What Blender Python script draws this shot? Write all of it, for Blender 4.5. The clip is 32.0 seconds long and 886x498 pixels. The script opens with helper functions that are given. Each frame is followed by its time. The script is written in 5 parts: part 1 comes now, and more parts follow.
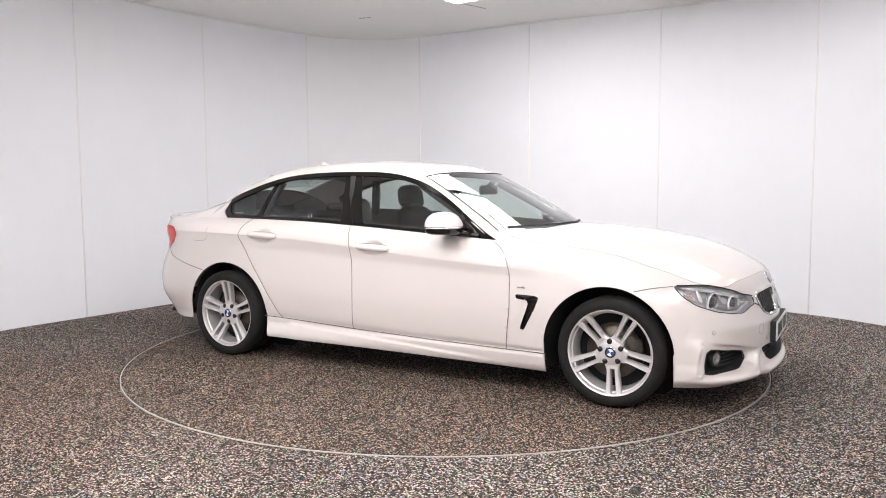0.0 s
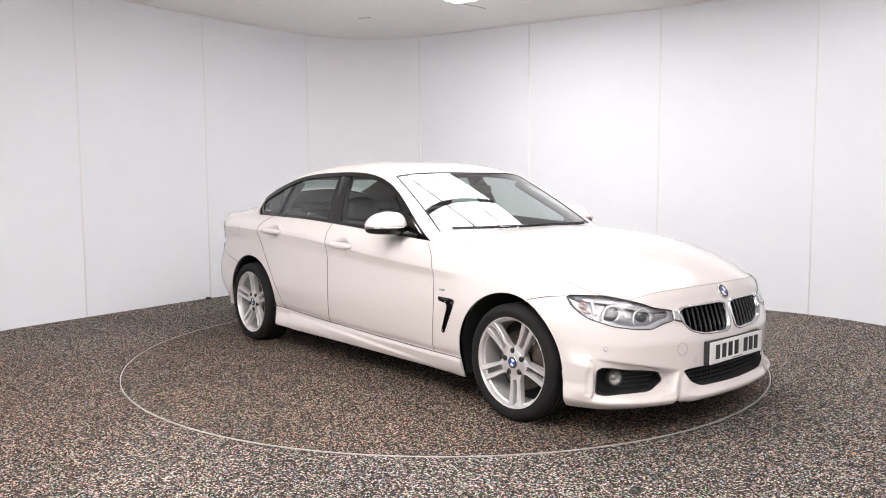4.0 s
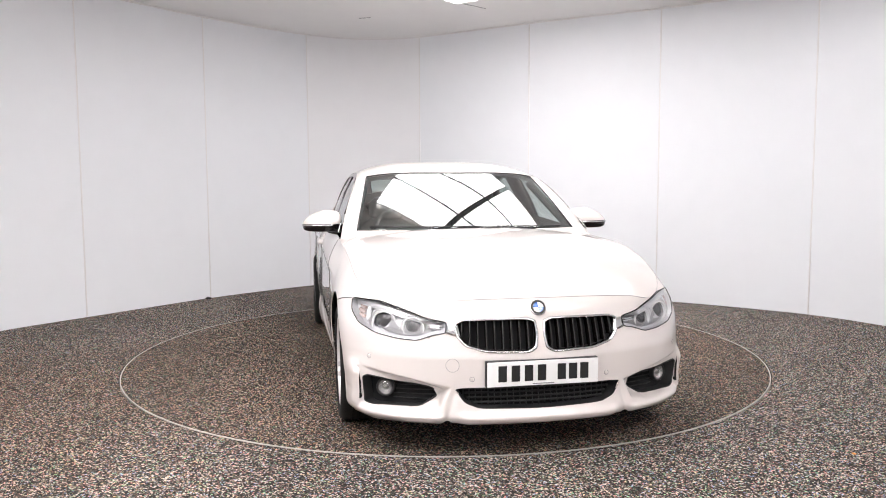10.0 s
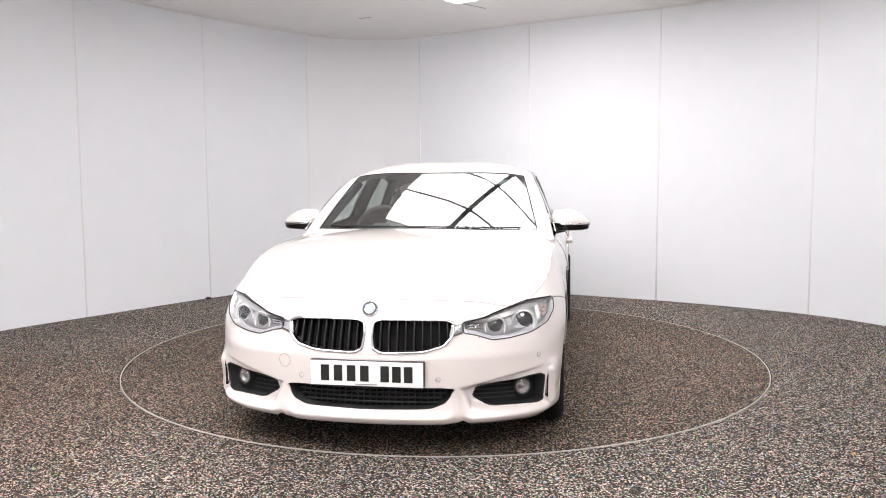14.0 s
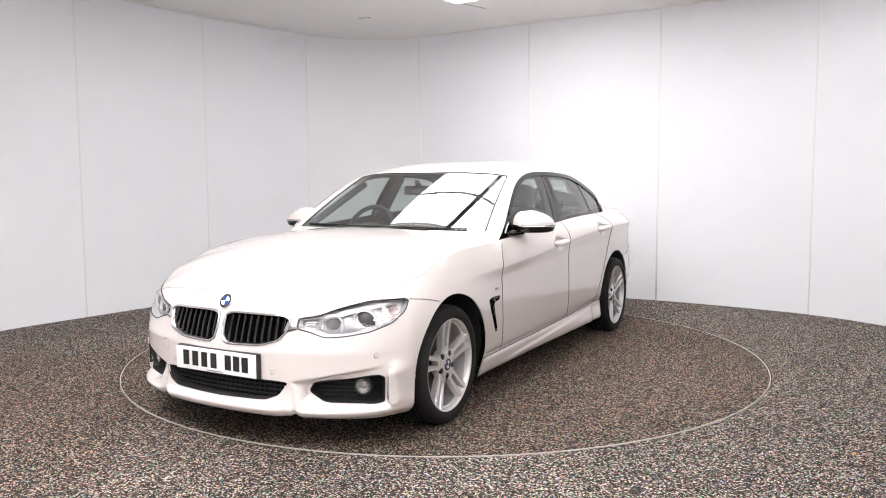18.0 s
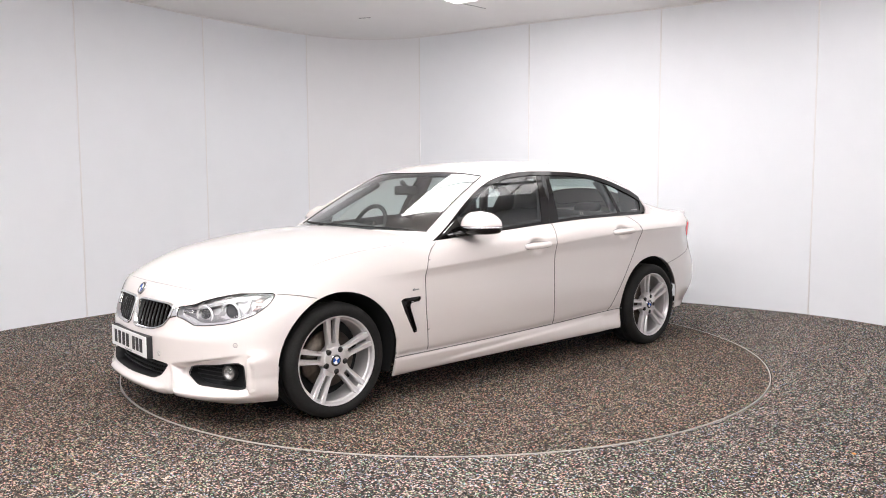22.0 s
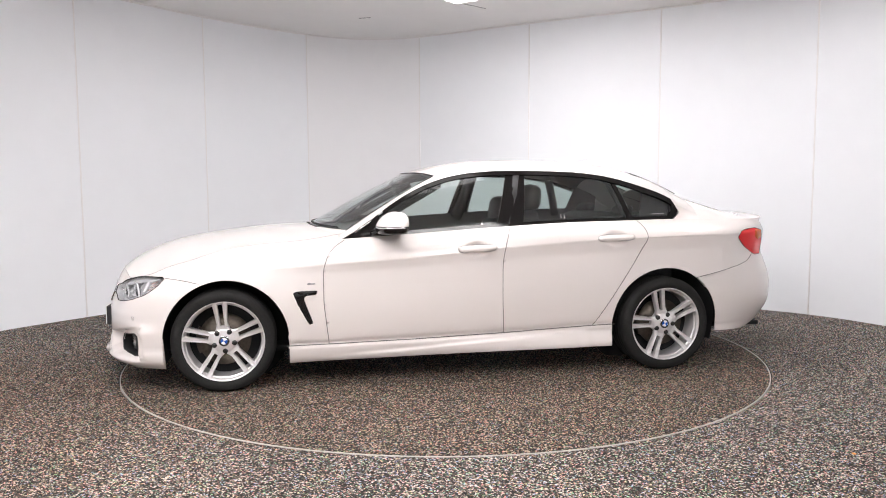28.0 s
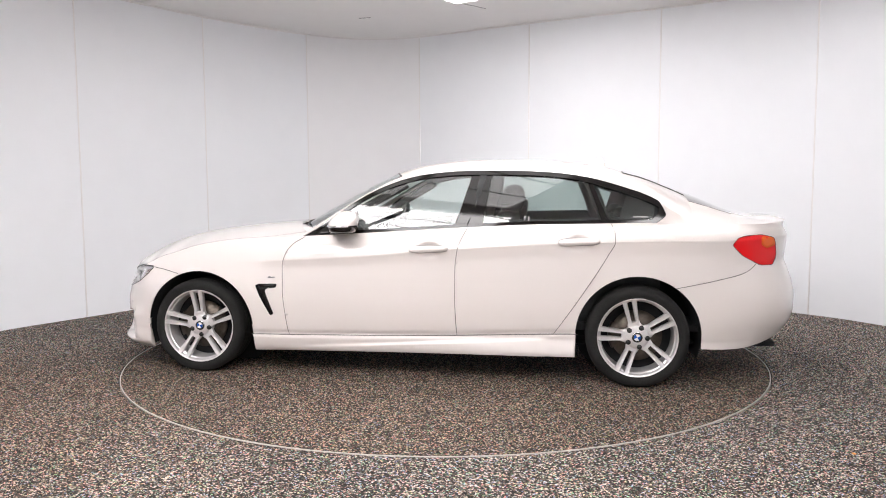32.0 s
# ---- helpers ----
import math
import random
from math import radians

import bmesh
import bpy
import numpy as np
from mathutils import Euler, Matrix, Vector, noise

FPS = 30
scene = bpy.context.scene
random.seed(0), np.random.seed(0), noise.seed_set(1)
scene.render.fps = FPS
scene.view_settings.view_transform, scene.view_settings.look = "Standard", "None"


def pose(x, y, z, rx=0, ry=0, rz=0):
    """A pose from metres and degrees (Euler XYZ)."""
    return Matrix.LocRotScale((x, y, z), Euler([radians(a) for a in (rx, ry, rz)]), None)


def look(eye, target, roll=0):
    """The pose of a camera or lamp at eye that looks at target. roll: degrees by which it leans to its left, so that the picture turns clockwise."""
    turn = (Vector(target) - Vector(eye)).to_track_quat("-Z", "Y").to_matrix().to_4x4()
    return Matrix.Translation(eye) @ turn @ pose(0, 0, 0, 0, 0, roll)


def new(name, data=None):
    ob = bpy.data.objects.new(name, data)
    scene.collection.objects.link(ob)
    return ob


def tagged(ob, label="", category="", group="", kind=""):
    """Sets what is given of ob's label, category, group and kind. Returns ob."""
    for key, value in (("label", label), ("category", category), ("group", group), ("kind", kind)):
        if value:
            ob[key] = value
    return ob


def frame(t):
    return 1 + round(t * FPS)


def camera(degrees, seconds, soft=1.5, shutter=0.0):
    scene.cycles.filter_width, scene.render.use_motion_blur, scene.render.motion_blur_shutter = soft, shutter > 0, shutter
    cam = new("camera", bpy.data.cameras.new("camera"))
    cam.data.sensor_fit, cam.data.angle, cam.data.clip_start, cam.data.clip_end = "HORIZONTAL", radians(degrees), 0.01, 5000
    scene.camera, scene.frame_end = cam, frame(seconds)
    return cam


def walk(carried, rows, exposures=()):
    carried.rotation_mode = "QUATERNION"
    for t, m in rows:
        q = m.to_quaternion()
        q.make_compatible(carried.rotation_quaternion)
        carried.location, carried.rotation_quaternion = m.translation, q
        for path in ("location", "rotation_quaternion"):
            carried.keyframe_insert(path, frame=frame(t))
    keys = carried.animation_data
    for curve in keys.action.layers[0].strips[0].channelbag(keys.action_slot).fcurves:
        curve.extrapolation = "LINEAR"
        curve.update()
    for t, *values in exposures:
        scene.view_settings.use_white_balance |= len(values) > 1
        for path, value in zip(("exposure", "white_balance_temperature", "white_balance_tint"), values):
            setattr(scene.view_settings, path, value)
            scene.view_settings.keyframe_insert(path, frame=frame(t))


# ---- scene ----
# ---------------------------------------------------------------- camera
cam = camera(60.51, 32.0, soft=1.0)
EYE = Vector((0.040, -5.576, 1.235))
AIM = EYE + Vector((math.sin(radians(-0.526)) * math.cos(radians(4.961)),
                    math.cos(radians(-0.526)) * math.cos(radians(4.961)), -math.sin(radians(4.961))))
CAM_POSE = look(EYE, AIM, -0.245)
walk(cam, [(0.0, CAM_POSE), (32.0, CAM_POSE)], [(0.0, 0.0, 6500, 10), (32.0, 0.0, 6500, 10)])

CEILING_Z = 3.0
TABLE_R = 2.232
TURN_START, TURN_RATE = -29.006, -4.9589      # degrees, degrees per second
CAR_AHEAD, CAR_ASIDE = 0.109, 0.0016          # the car's middle off the turntable's axis

# ---------------------------------------------------------------- world and light
world = bpy.data.worlds.new("studio_dark")
world.use_nodes = True
world.node_tree.nodes["Background"].inputs[0].default_value = (0.9, 0.93, 1.0, 1)
world.node_tree.nodes["Background"].inputs[1].default_value = 0.02
scene.world = world
LIGHT_PANEL_STRENGTH = 8.85

# ---------------------------------------------------------------- materials
def material(name, color=(0.8, 0.8, 0.8), rough=0.5, metal=0.0, coat=0.0, emit=None, strength=0.0, spec=0.5):
    m = bpy.data.materials.new(name)
    m.use_nodes = True
    b = m.node_tree.nodes["Principled BSDF"]
    b.inputs["Base Color"].default_value = (*color, 1)
    b.inputs["Roughness"].default_value = rough
    b.inputs["Metallic"].default_value = metal
    b.inputs["Coat Weight"].default_value = coat
    b.inputs["Coat Roughness"].default_value = 0.03
    b.inputs["Specular IOR Level"].default_value = spec
    if emit:
        b.inputs["Emission Color"].default_value = (*emit, 1)
        b.inputs["Emission Strength"].default_value = strength
    return m


def node(m, kind, **values):
    n = m.node_tree.nodes.new(kind)
    for key, value in values.items():
        n.inputs[key].default_value = value
    return n


def link(m, a, b):
    m.node_tree.links.new(a, b)


def bsdf(m):
    return m.node_tree.nodes["Principled BSDF"]


def coords(m, scale=(1, 1, 1), space="Object"):
    tc = m.node_tree.nodes.new("ShaderNodeTexCoord")
    mp = m.node_tree.nodes.new("ShaderNodeMapping")
    mp.inputs["Scale"].default_value = scale
    link(m, tc.outputs[space], mp.inputs["Vector"])
    return mp.outputs["Vector"]


def ramp(m, factor, stops):
    r = m.node_tree.nodes.new("ShaderNodeValToRGB")
    while len(r.color_ramp.elements) < len(stops):
        r.color_ramp.elements.new(0.5)
    for e, (at, c) in zip(r.color_ramp.elements, stops):
        e.position, e.color = at, (*c, 1)
    link(m, factor, r.inputs["Fac"])
    return r.outputs["Color"]


def bumped(m, height, strength, distance):
    b = node(m, "ShaderNodeBump", Strength=strength, Distance=distance)
    link(m, height, b.inputs["Height"])
    link(m, b.outputs["Normal"], bsdf(m).inputs["Normal"])


def grain(m, scale, lo, hi, detail=4.0, bump=0.0, distance=0.001, rough=None):
    """Colour and relief from two noises, one fine and one broad."""
    v = coords(m)
    fine, broad = node(m, "ShaderNodeTexNoise", Scale=scale, Detail=detail), node(m, "ShaderNodeTexNoise", Scale=scale * 0.06, Detail=2.0)
    for n in (fine, broad):
        link(m, v, n.inputs["Vector"])
    mix = m.node_tree.nodes.new("ShaderNodeMath")
    mix.operation = "MULTIPLY_ADD"
    mix.inputs[1].default_value = 0.5
    link(m, fine.outputs["Fac"], mix.inputs[0])
    half = m.node_tree.nodes.new("ShaderNodeMath")
    half.operation = "MULTIPLY"
    half.inputs[1].default_value = 0.5
    link(m, broad.outputs["Fac"], half.inputs[0])
    link(m, half.outputs[0], mix.inputs[2])
    link(m, ramp(m, mix.outputs[0], [(0.3, lo), (0.7, hi)]), bsdf(m).inputs["Base Color"])
    if bump:
        bumped(m, fine.outputs["Fac"], bump, distance)
    return m


def speckled(name, tint=(1, 1, 1), stain_shade=None):
    """Bonded rubber crumb: charcoal granules with pale, red, green, blue and ochre flecks."""
    m = material(name, rough=0.85, spec=0.25)
    v = coords(m)
    cells = node(m, "ShaderNodeTexVoronoi", Scale=165.0)
    link(m, v, cells.inputs["Vector"])
    sep = m.node_tree.nodes.new("ShaderNodeSeparateColor")
    link(m, cells.outputs["Color"], sep.inputs["Color"])
    tone = ramp(m, sep.outputs["Red"], [(0.0, (0.004, 0.004, 0.004)), (0.36, (0.014, 0.0135, 0.013)), (0.58, (0.060, 0.058, 0.055)),
                                        (0.76, (0.20, 0.195, 0.185)), (0.89, (0.71, 0.69, 0.665))])
    hue = ramp(m, sep.outputs["Green"], [(0.0, (0.65, 0.595, 0.56)), (0.42, (0.63, 0.58, 0.545)), (0.57, (0.82, 0.34, 0.36)), (0.73, (0.30, 0.66, 0.36)),
                                         (0.87, (0.36, 0.44, 0.82)), (0.97, (0.80, 0.60, 0.34))])
    mul = m.node_tree.nodes.new("ShaderNodeMix")
    mul.data_type, mul.blend_type = "RGBA", "MULTIPLY"
    mul.inputs[0].default_value = 1.0
    link(m, tone, mul.inputs[6])
    link(m, hue, mul.inputs[7])
    broad = node(m, "ShaderNodeTexNoise", Scale=0.9, Detail=3.0)
    link(m, v, broad.inputs["Vector"])
    wear = ramp(m, broad.outputs["Fac"], [(0.3, (1.24, 1.205, 1.18)), (0.7, (1.60, 1.545, 1.495))])
    mul2 = m.node_tree.nodes.new("ShaderNodeMix")
    mul2.data_type, mul2.blend_type = "RGBA", "MULTIPLY"
    mul2.inputs[0].default_value = 1.0
    link(m, mul.outputs[2], mul2.inputs[6])
    link(m, wear, mul2.inputs[7])
    mul3 = m.node_tree.nodes.new("ShaderNodeMix")
    mul3.data_type, mul3.blend_type = "RGBA", "MULTIPLY"
    mul3.inputs[0].default_value = 1.0
    mul3.inputs[7].default_value = (*tint, 1)
    link(m, mul2.outputs[2], mul3.inputs[6])
    if stain_shade:
        # a brown worn patch with a ragged edge; its darkening also paints in dimmer light
        away = m.node_tree.nodes.new("ShaderNodeVectorMath")
        away.operation = "DISTANCE"
        away.inputs[1].default_value = (stain_shade[0], stain_shade[1], 0)
        link(m, v, away.inputs[0])
        ragged = m.node_tree.nodes.new("ShaderNodeMath")
        ragged.operation = "MULTIPLY_ADD"
        ragged.inputs[1].default_value = 1.6
        link(m, broad.outputs["Fac"], ragged.inputs[0])
        link(m, away.outputs["Value"], ragged.inputs[2])
        shrink = m.node_tree.nodes.new("ShaderNodeMath")
        shrink.operation = "MULTIPLY"
        shrink.inputs[1].default_value = 1.0 / (stain_shade[2] + 0.8)
        link(m, ragged.outputs[0], shrink.inputs[0])
        link(m, ramp(m, shrink.outputs[0], [(0.0, (0.79, 0.685, 0.62)), (0.5, (0.83, 0.735, 0.67)), (1.0, (1.0, 1.0, 1.0))]), mul3.inputs[7])
    link(m, mul3.outputs[2], bsdf(m).inputs["Base Color"])
    bumped(m, cells.outputs["Distance"], 0.6, 0.004)
    return m


def wall_paint(name, a, b):
    m = grain(material(name, rough=0.55, spec=0.3), 5.0, a, b, 3.0)
    return m


def glass_mat(name, tint, clear, rough=0.0):
    """Thin pane: see-through tint under a mirror-like face."""
    m = bpy.data.materials.new(name)
    m.use_nodes = True
    nt = m.node_tree
    nt.nodes.clear()
    out = nt.nodes.new("ShaderNodeOutputMaterial")
    mix = nt.nodes.new("ShaderNodeMixShader")
    tr = nt.nodes.new("ShaderNodeBsdfTransparent")
    gl = nt.nodes.new("ShaderNodeBsdfGlossy")
    face = nt.nodes.new("ShaderNodeLayerWeight")
    face.inputs["Blend"].default_value = 0.5
    steep = nt.nodes.new("ShaderNodeMath")
    steep.operation = "POWER"
    steep.inputs[1].default_value = 5.0
    fr = nt.nodes.new("ShaderNodeMath")
    fr.operation = "MULTIPLY_ADD"
    fr.inputs[1].default_value = 1.0 - clear
    fr.inputs[2].default_value = clear
    nt.links.new(face.outputs["Facing"], steep.inputs[0])
    nt.links.new(steep.outputs[0], fr.inputs[0])
    tr.inputs["Color"].default_value = (*tint, 1)
    gl.inputs["Roughness"].default_value = rough
    gl.inputs["Color"].default_value = (1, 1, 1, 1)
    nt.links.new(fr.outputs[0], mix.inputs[0])
    nt.links.new(tr.outputs[0], mix.inputs[1])
    nt.links.new(gl.outputs[0], mix.inputs[2])
    nt.links.new(mix.outputs[0], out.inputs[0])
    return m


M_WALL = wall_paint("wall_paint", (0.842, 0.860, 0.893), (0.868, 0.886, 0.918))
# slightly warmer and lighter tone for a single board
M_WALLWARM = wall_paint("warm_wall_tone", (0.858, 0.860, 0.880), (0.882, 0.885, 0.903))
M_CEIL = wall_paint("ceiling_paint", (0.885, 0.875, 0.87), (0.91, 0.90, 0.895))
M_TRIM = material("white_joint_strip", (0.83, 0.82, 0.82), 0.4)
M_JOINT = material("joint_shadow_gap", (0.30, 0.29, 0.30), 0.8)
M_FLOOR = speckled("rubber_crumb_floor", stain_shade=(-2.5, -1.5, 2.2))
M_TABLE = speckled("rubber_crumb_turntable", tint=(0.79, 0.705, 0.63))
M_RING = grain(material("steel_ring", rough=0.45, metal=0.2), 40.0, (0.40, 0.385, 0.355), (0.52, 0.50, 0.47))
M_PAINT = material("white_car_paint", (0.715, 0.66, 0.635), 0.30, 0.0, 1.0)
M_SEAM = material("panel_gap", (0.13, 0.125, 0.12), 0.8)
M_BLACK = material("gloss_black_trim", (0.007, 0.006, 0.006), 0.06, spec=0.45)
M_MATT = grain(material("black_plastic", rough=0.6), 300.0, (0.012, 0.012, 0.013), (0.03, 0.03, 0.031), bump=0.15)
M_DARK = material("dark_cavity", (0.008, 0.008, 0.009), 0.9)
M_RUBBER = grain(material("tyre_rubber", rough=0.8, spec=0.3), 120.0, (0.007, 0.0068, 0.0066), (0.017, 0.0165, 0.016), bump=0.1)
M_ALLOY = grain(material("silver_alloy", rough=0.28, metal=0.5, coat=0.5), 90.0, (0.64, 0.62, 0.62), (0.74, 0.715, 0.715))
M_STEEL = grain(material("brake_steel", rough=0.45, metal=0.9), 60.0, (0.07, 0.058, 0.048), (0.14, 0.12, 0.10))
M_CHROME = material("chrome", (0.62, 0.62, 0.63), 0.10, 1.0)
M_RED = material("red_lamp_lens", (0.80, 0.012, 0.016), 0.10, 0.0, 0.0, spec=0.25)
M_AMBER = material("amber_lamp_lens", (0.82, 0.14, 0.025), 0.12, 0.0, 0.0, spec=0.25)
M_CLEAR = glass_mat("clear_lens", (0.96, 0.96, 0.97), 0.03)
M_WSGLASS = glass_mat("windscreen_glass", (0.78, 0.86, 0.84), 0.16)
M_SIDEGLASS = glass_mat("side_glass", (0.82, 0.89, 0.87), 0.085)
M_TINTGLASS = glass_mat("dark_tinted_glass", (0.62, 0.70, 0.68), 0.10)
M_BACKGLASS = material("dark_glass", (0.02, 0.022, 0.022), 0.04, 0.0, 1.0)
M_LAMPSILVER = grain(material("lamp_reflector", rough=0.32, metal=0.6, coat=0.15), 50.0, (0.54, 0.54, 0.55), (0.68, 0.68, 0.69))
M_BEZEL = material("lamp_bezel_grey", (0.34, 0.34, 0.344), 0.32, 0.5, 0.2)
M_LAMPGREY = material("lamp_grey", (0.26, 0.26, 0.265), 0.3, 0.2, 0.5)
M_PLATE = material("plate_white", (0.86, 0.86, 0.85), 0.35, 0.0, 0.3)
M_INK = material("plate_black", (0.012, 0.012, 0.012), 0.45)
M_BLUE = material("emblem_blue", (0.02, 0.10, 0.42), 0.2, 0.0, 1.0)
M_WHITE = material("emblem_white", (0.82, 0.82, 0.83), 0.25, 0.0, 1.0)
M_SEAT = grain(material("black_leather", rough=0.5), 160.0, (0.012, 0.012, 0.013), (0.026, 0.026, 0.028), bump=0.06)
M_DASH = grain(material("dash_plastic", rough=0.65), 240.0, (0.016, 0.017, 0.018), (0.04, 0.042, 0.044), bump=0.2)
M_HEADLINER = grain(material("headliner_cloth", rough=0.9), 220.0, (0.10, 0.10, 0.10), (0.16, 0.16, 0.155))
def light_panel(share, colour=(1.0, 0.965, 0.965)):
    return material("light_panel", (1, 1, 1), 0.6, emit=colour, strength=LIGHT_PANEL_STRENGTH * share)


M_BAR = material("light_panel_bar", (0.24, 0.24, 0.24), 0.6)

M_PROJ = material("projector_glass", (0.045, 0.045, 0.05), 0.06, 0.0, 1.0)
M_GAPSOFT = material("fine_gap", (0.28, 0.27, 0.27), 0.7)

M_MARKER = material("dull_amber", (0.50, 0.40, 0.37), 0.25, 0.0, 0.6)
M_ORANGE = material("orange_plastic", (0.75, 0.28, 0.05), 0.5)
M_GLASSMARK = material("glass_mark", (0.55, 0.55, 0.55), 0.6)
M_EXHAUST = material("dark_chrome", (0.20, 0.17, 0.15), 0.22, 1.0)
M_FOGGLASS = material("fog_reflector", (0.42, 0.41, 0.40), 0.25, 0.6)
# ---------------------------------------------------------------- mesh helpers
def mesh_of(name, verts, faces, mat, smooth=True):
    me = bpy.data.meshes.new(name)
    me.from_pydata([tuple(map(float, v)) for v in verts], [], [tuple(map(int, f)) for f in faces])
    me.materials.append(mat)
    me.validate()
    if smooth:
        me.polygons.foreach_set("use_smooth", [True] * len(me.polygons))
    me.update()
    return me


def part(name, bm, material_, parent, label="", smooth=True):
    """Links a bmesh, a mesh or (verts, faces) as one mesh object under a thing or a part."""
    if isinstance(bm, bmesh.types.BMesh):
        me = bpy.data.meshes.new(name)
        bm.to_mesh(me)
        bm.free()
        me.materials.append(material_)
        if smooth:
            me.polygons.foreach_set("use_smooth", [True] * len(me.polygons))
    elif isinstance(bm, tuple):
        me = mesh_of(name, bm[0], bm[1], material_, smooth)
    else:
        me = bm
    ob = new(name, me)
    ob.parent = parent
    if label:
        tagged(ob, label)
    return ob


def sharp(ob, degrees=35):
    me = ob.data
    me.polygons.foreach_set("use_smooth", [True] * len(me.polygons))
    bm = bmesh.new()
    bm.from_mesh(me)
    for e in bm.edges:
        e.smooth = not (len(e.link_faces) == 2 and e.calc_face_angle(0) > radians(degrees))
    bm.to_mesh(me)
    bm.free()
    return ob


def grid(P, closed_u=False):
    """Verts and faces of an array of points, rows x columns x 3; pinched quads become triangles."""
    P = np.asarray(P, float)
    n, m = P.shape[:2]
    V = P.reshape(-1, 3)
    F = []
    for i in range(n if closed_u else n - 1):
        for j in range(m - 1):
            q = [i * m + j, i * m + j + 1, (i + 1) % n * m + j + 1, (i + 1) % n * m + j]
            keep = [a for k, a in enumerate(q) if np.linalg.norm(V[a] - V[q[k - 1]]) > 1e-5]
            if len(keep) > 2:
                F.append(keep)
    return V, F


def both(vf):
    """The same surface with its mirror image across the car's middle."""
    V, F = np.asarray(vf[0]), vf[1]
    W = V * np.array([1, -1, 1])
    return np.vstack([V, W]), list(F) + [[i + len(V) for i in f[::-1]] for f in F]


def outward(vf, middle=(0.0, 0.0, 0.6)):
    """The faces turned so that they look away from the car's middle."""
    V = np.asarray(vf[0])
    total = 0.0
    for f in vf[1]:
        n = np.cross(V[f[1]] - V[f[0]], V[f[2]] - V[f[0]])
        total += n @ (V[f[0]] - np.array(middle))
    return (V, vf[1]) if total > 0 else (V, [f[::-1] for f in vf[1]])


def flip(vf):
    return np.asarray(vf[0]) * np.array([1, -1, 1]), [f[::-1] for f in vf[1]]


def hermite(xs, ys):
    """A smooth curve through the knots (xs rising), flat-limited so that it never overshoots."""
    xs, ys = np.asarray(xs, float), np.asarray(ys, float)
    d = np.diff(ys) / np.diff(xs)
    g = np.zeros_like(ys)
    g[0], g[-1] = d[0], d[-1]
    for i in range(1, len(xs) - 1):
        if d[i - 1] * d[i] > 0:
            a, b = xs[i] - xs[i - 1], xs[i + 1] - xs[i]
            g[i] = 3 * (a + b) / ((2 * b + a) / d[i - 1] + (b + 2 * a) / d[i])

    def at(x):
        x = np.clip(np.asarray(x, float), xs[0], xs[-1])
        i = np.clip(np.searchsorted(xs, x) - 1, 0, len(xs) - 2)
        h = xs[i + 1] - xs[i]
        t = (x - xs[i]) / h
        return ((1 + 2 * t) * (1 - t) ** 2 * ys[i] + t * (1 - t) ** 2 * h * g[i]
                + t * t * (3 - 2 * t) * ys[i + 1] + t * t * (t - 1) * h * g[i + 1])
    return at


def tube(points, radius, sides=6, closed=False):
    """A round bar along a polyline, as verts and faces."""
    P = np.asarray(points, float)
    n = len(P)
    rings = []
    for i in range(n):
        a, b = (P[i - 1], P[(i + 1) % n]) if closed else (P[max(i - 1, 0)], P[min(i + 1, n - 1)])
        t = (b - a) / (np.linalg.norm(b - a) + 1e-9)
        up = np.array([0, 0, 1.0]) if abs(t[2]) < 0.9 else np.array([1.0, 0, 0])
        u = np.cross(t, up)
        u /= np.linalg.norm(u)
        w = np.cross(t, u)
        rings.append([P[i] + radius * (math.cos(k * 2 * math.pi / sides) * u + math.sin(k * 2 * math.pi / sides) * w) for k in range(sides)])
    R = np.asarray(rings)
    F = []
    for i in range(n if closed else n - 1):
        for k in range(sides):
            j = (i + 1) % n
            F.append([i * sides + k, i * sides + (k + 1) % sides, j * sides + (k + 1) % sides, j * sides + k])
    if not closed:
        F += [list(range(sides))[::-1], [(n - 1) * sides + k for k in range(sides)]]
    return R.reshape(-1, 3), F


def box(sx, sy, sz, at=(0, 0, 0), bevel=0.0, segments=2, turn=None):
    bm = bmesh.new()
    bmesh.ops.create_cube(bm, size=1.0)
    bmesh.ops.scale(bm, vec=(sx, sy, sz), verts=bm.verts)
    if bevel:
        bmesh.ops.bevel(bm, geom=list(bm.edges), offset=bevel, segments=segments, affect="EDGES", profile=0.6)
    if turn is not None:
        bmesh.ops.transform(bm, matrix=turn, verts=bm.verts)
    bmesh.ops.translate(bm, vec=at, verts=bm.verts)
    return bm


def lathe(profile, steps=48, a0=0.0, a1=2 * math.pi):
    """Turns a profile of (radius, y) about the y axis, through x and z."""
    full = abs(a1 - a0 - 2 * math.pi) < 1e-6
    n = steps if full else steps + 1
    P = [[(r * math.cos(a0 + (a1 - a0) * i / steps), y, r * math.sin(a0 + (a1 - a0) * i / steps)) for r, y in profile] for i in range(n)]
    return grid(P, closed_u=full)


def disc(radius, at, axis="y", steps=32):
    x, y, z = at
    V = [(x, y, z)]
    for i in range(steps):
        c, s = radius * math.cos(2 * math.pi * i / steps), radius * math.sin(2 * math.pi * i / steps)
        V.append((x + c, y, z + s) if axis == "y" else (x, y + c, z + s) if axis == "x" else (x + c, y + s, z))
    return np.array(V), [[0, 1 + i, 1 + (i + 1) % steps] for i in range(steps)]

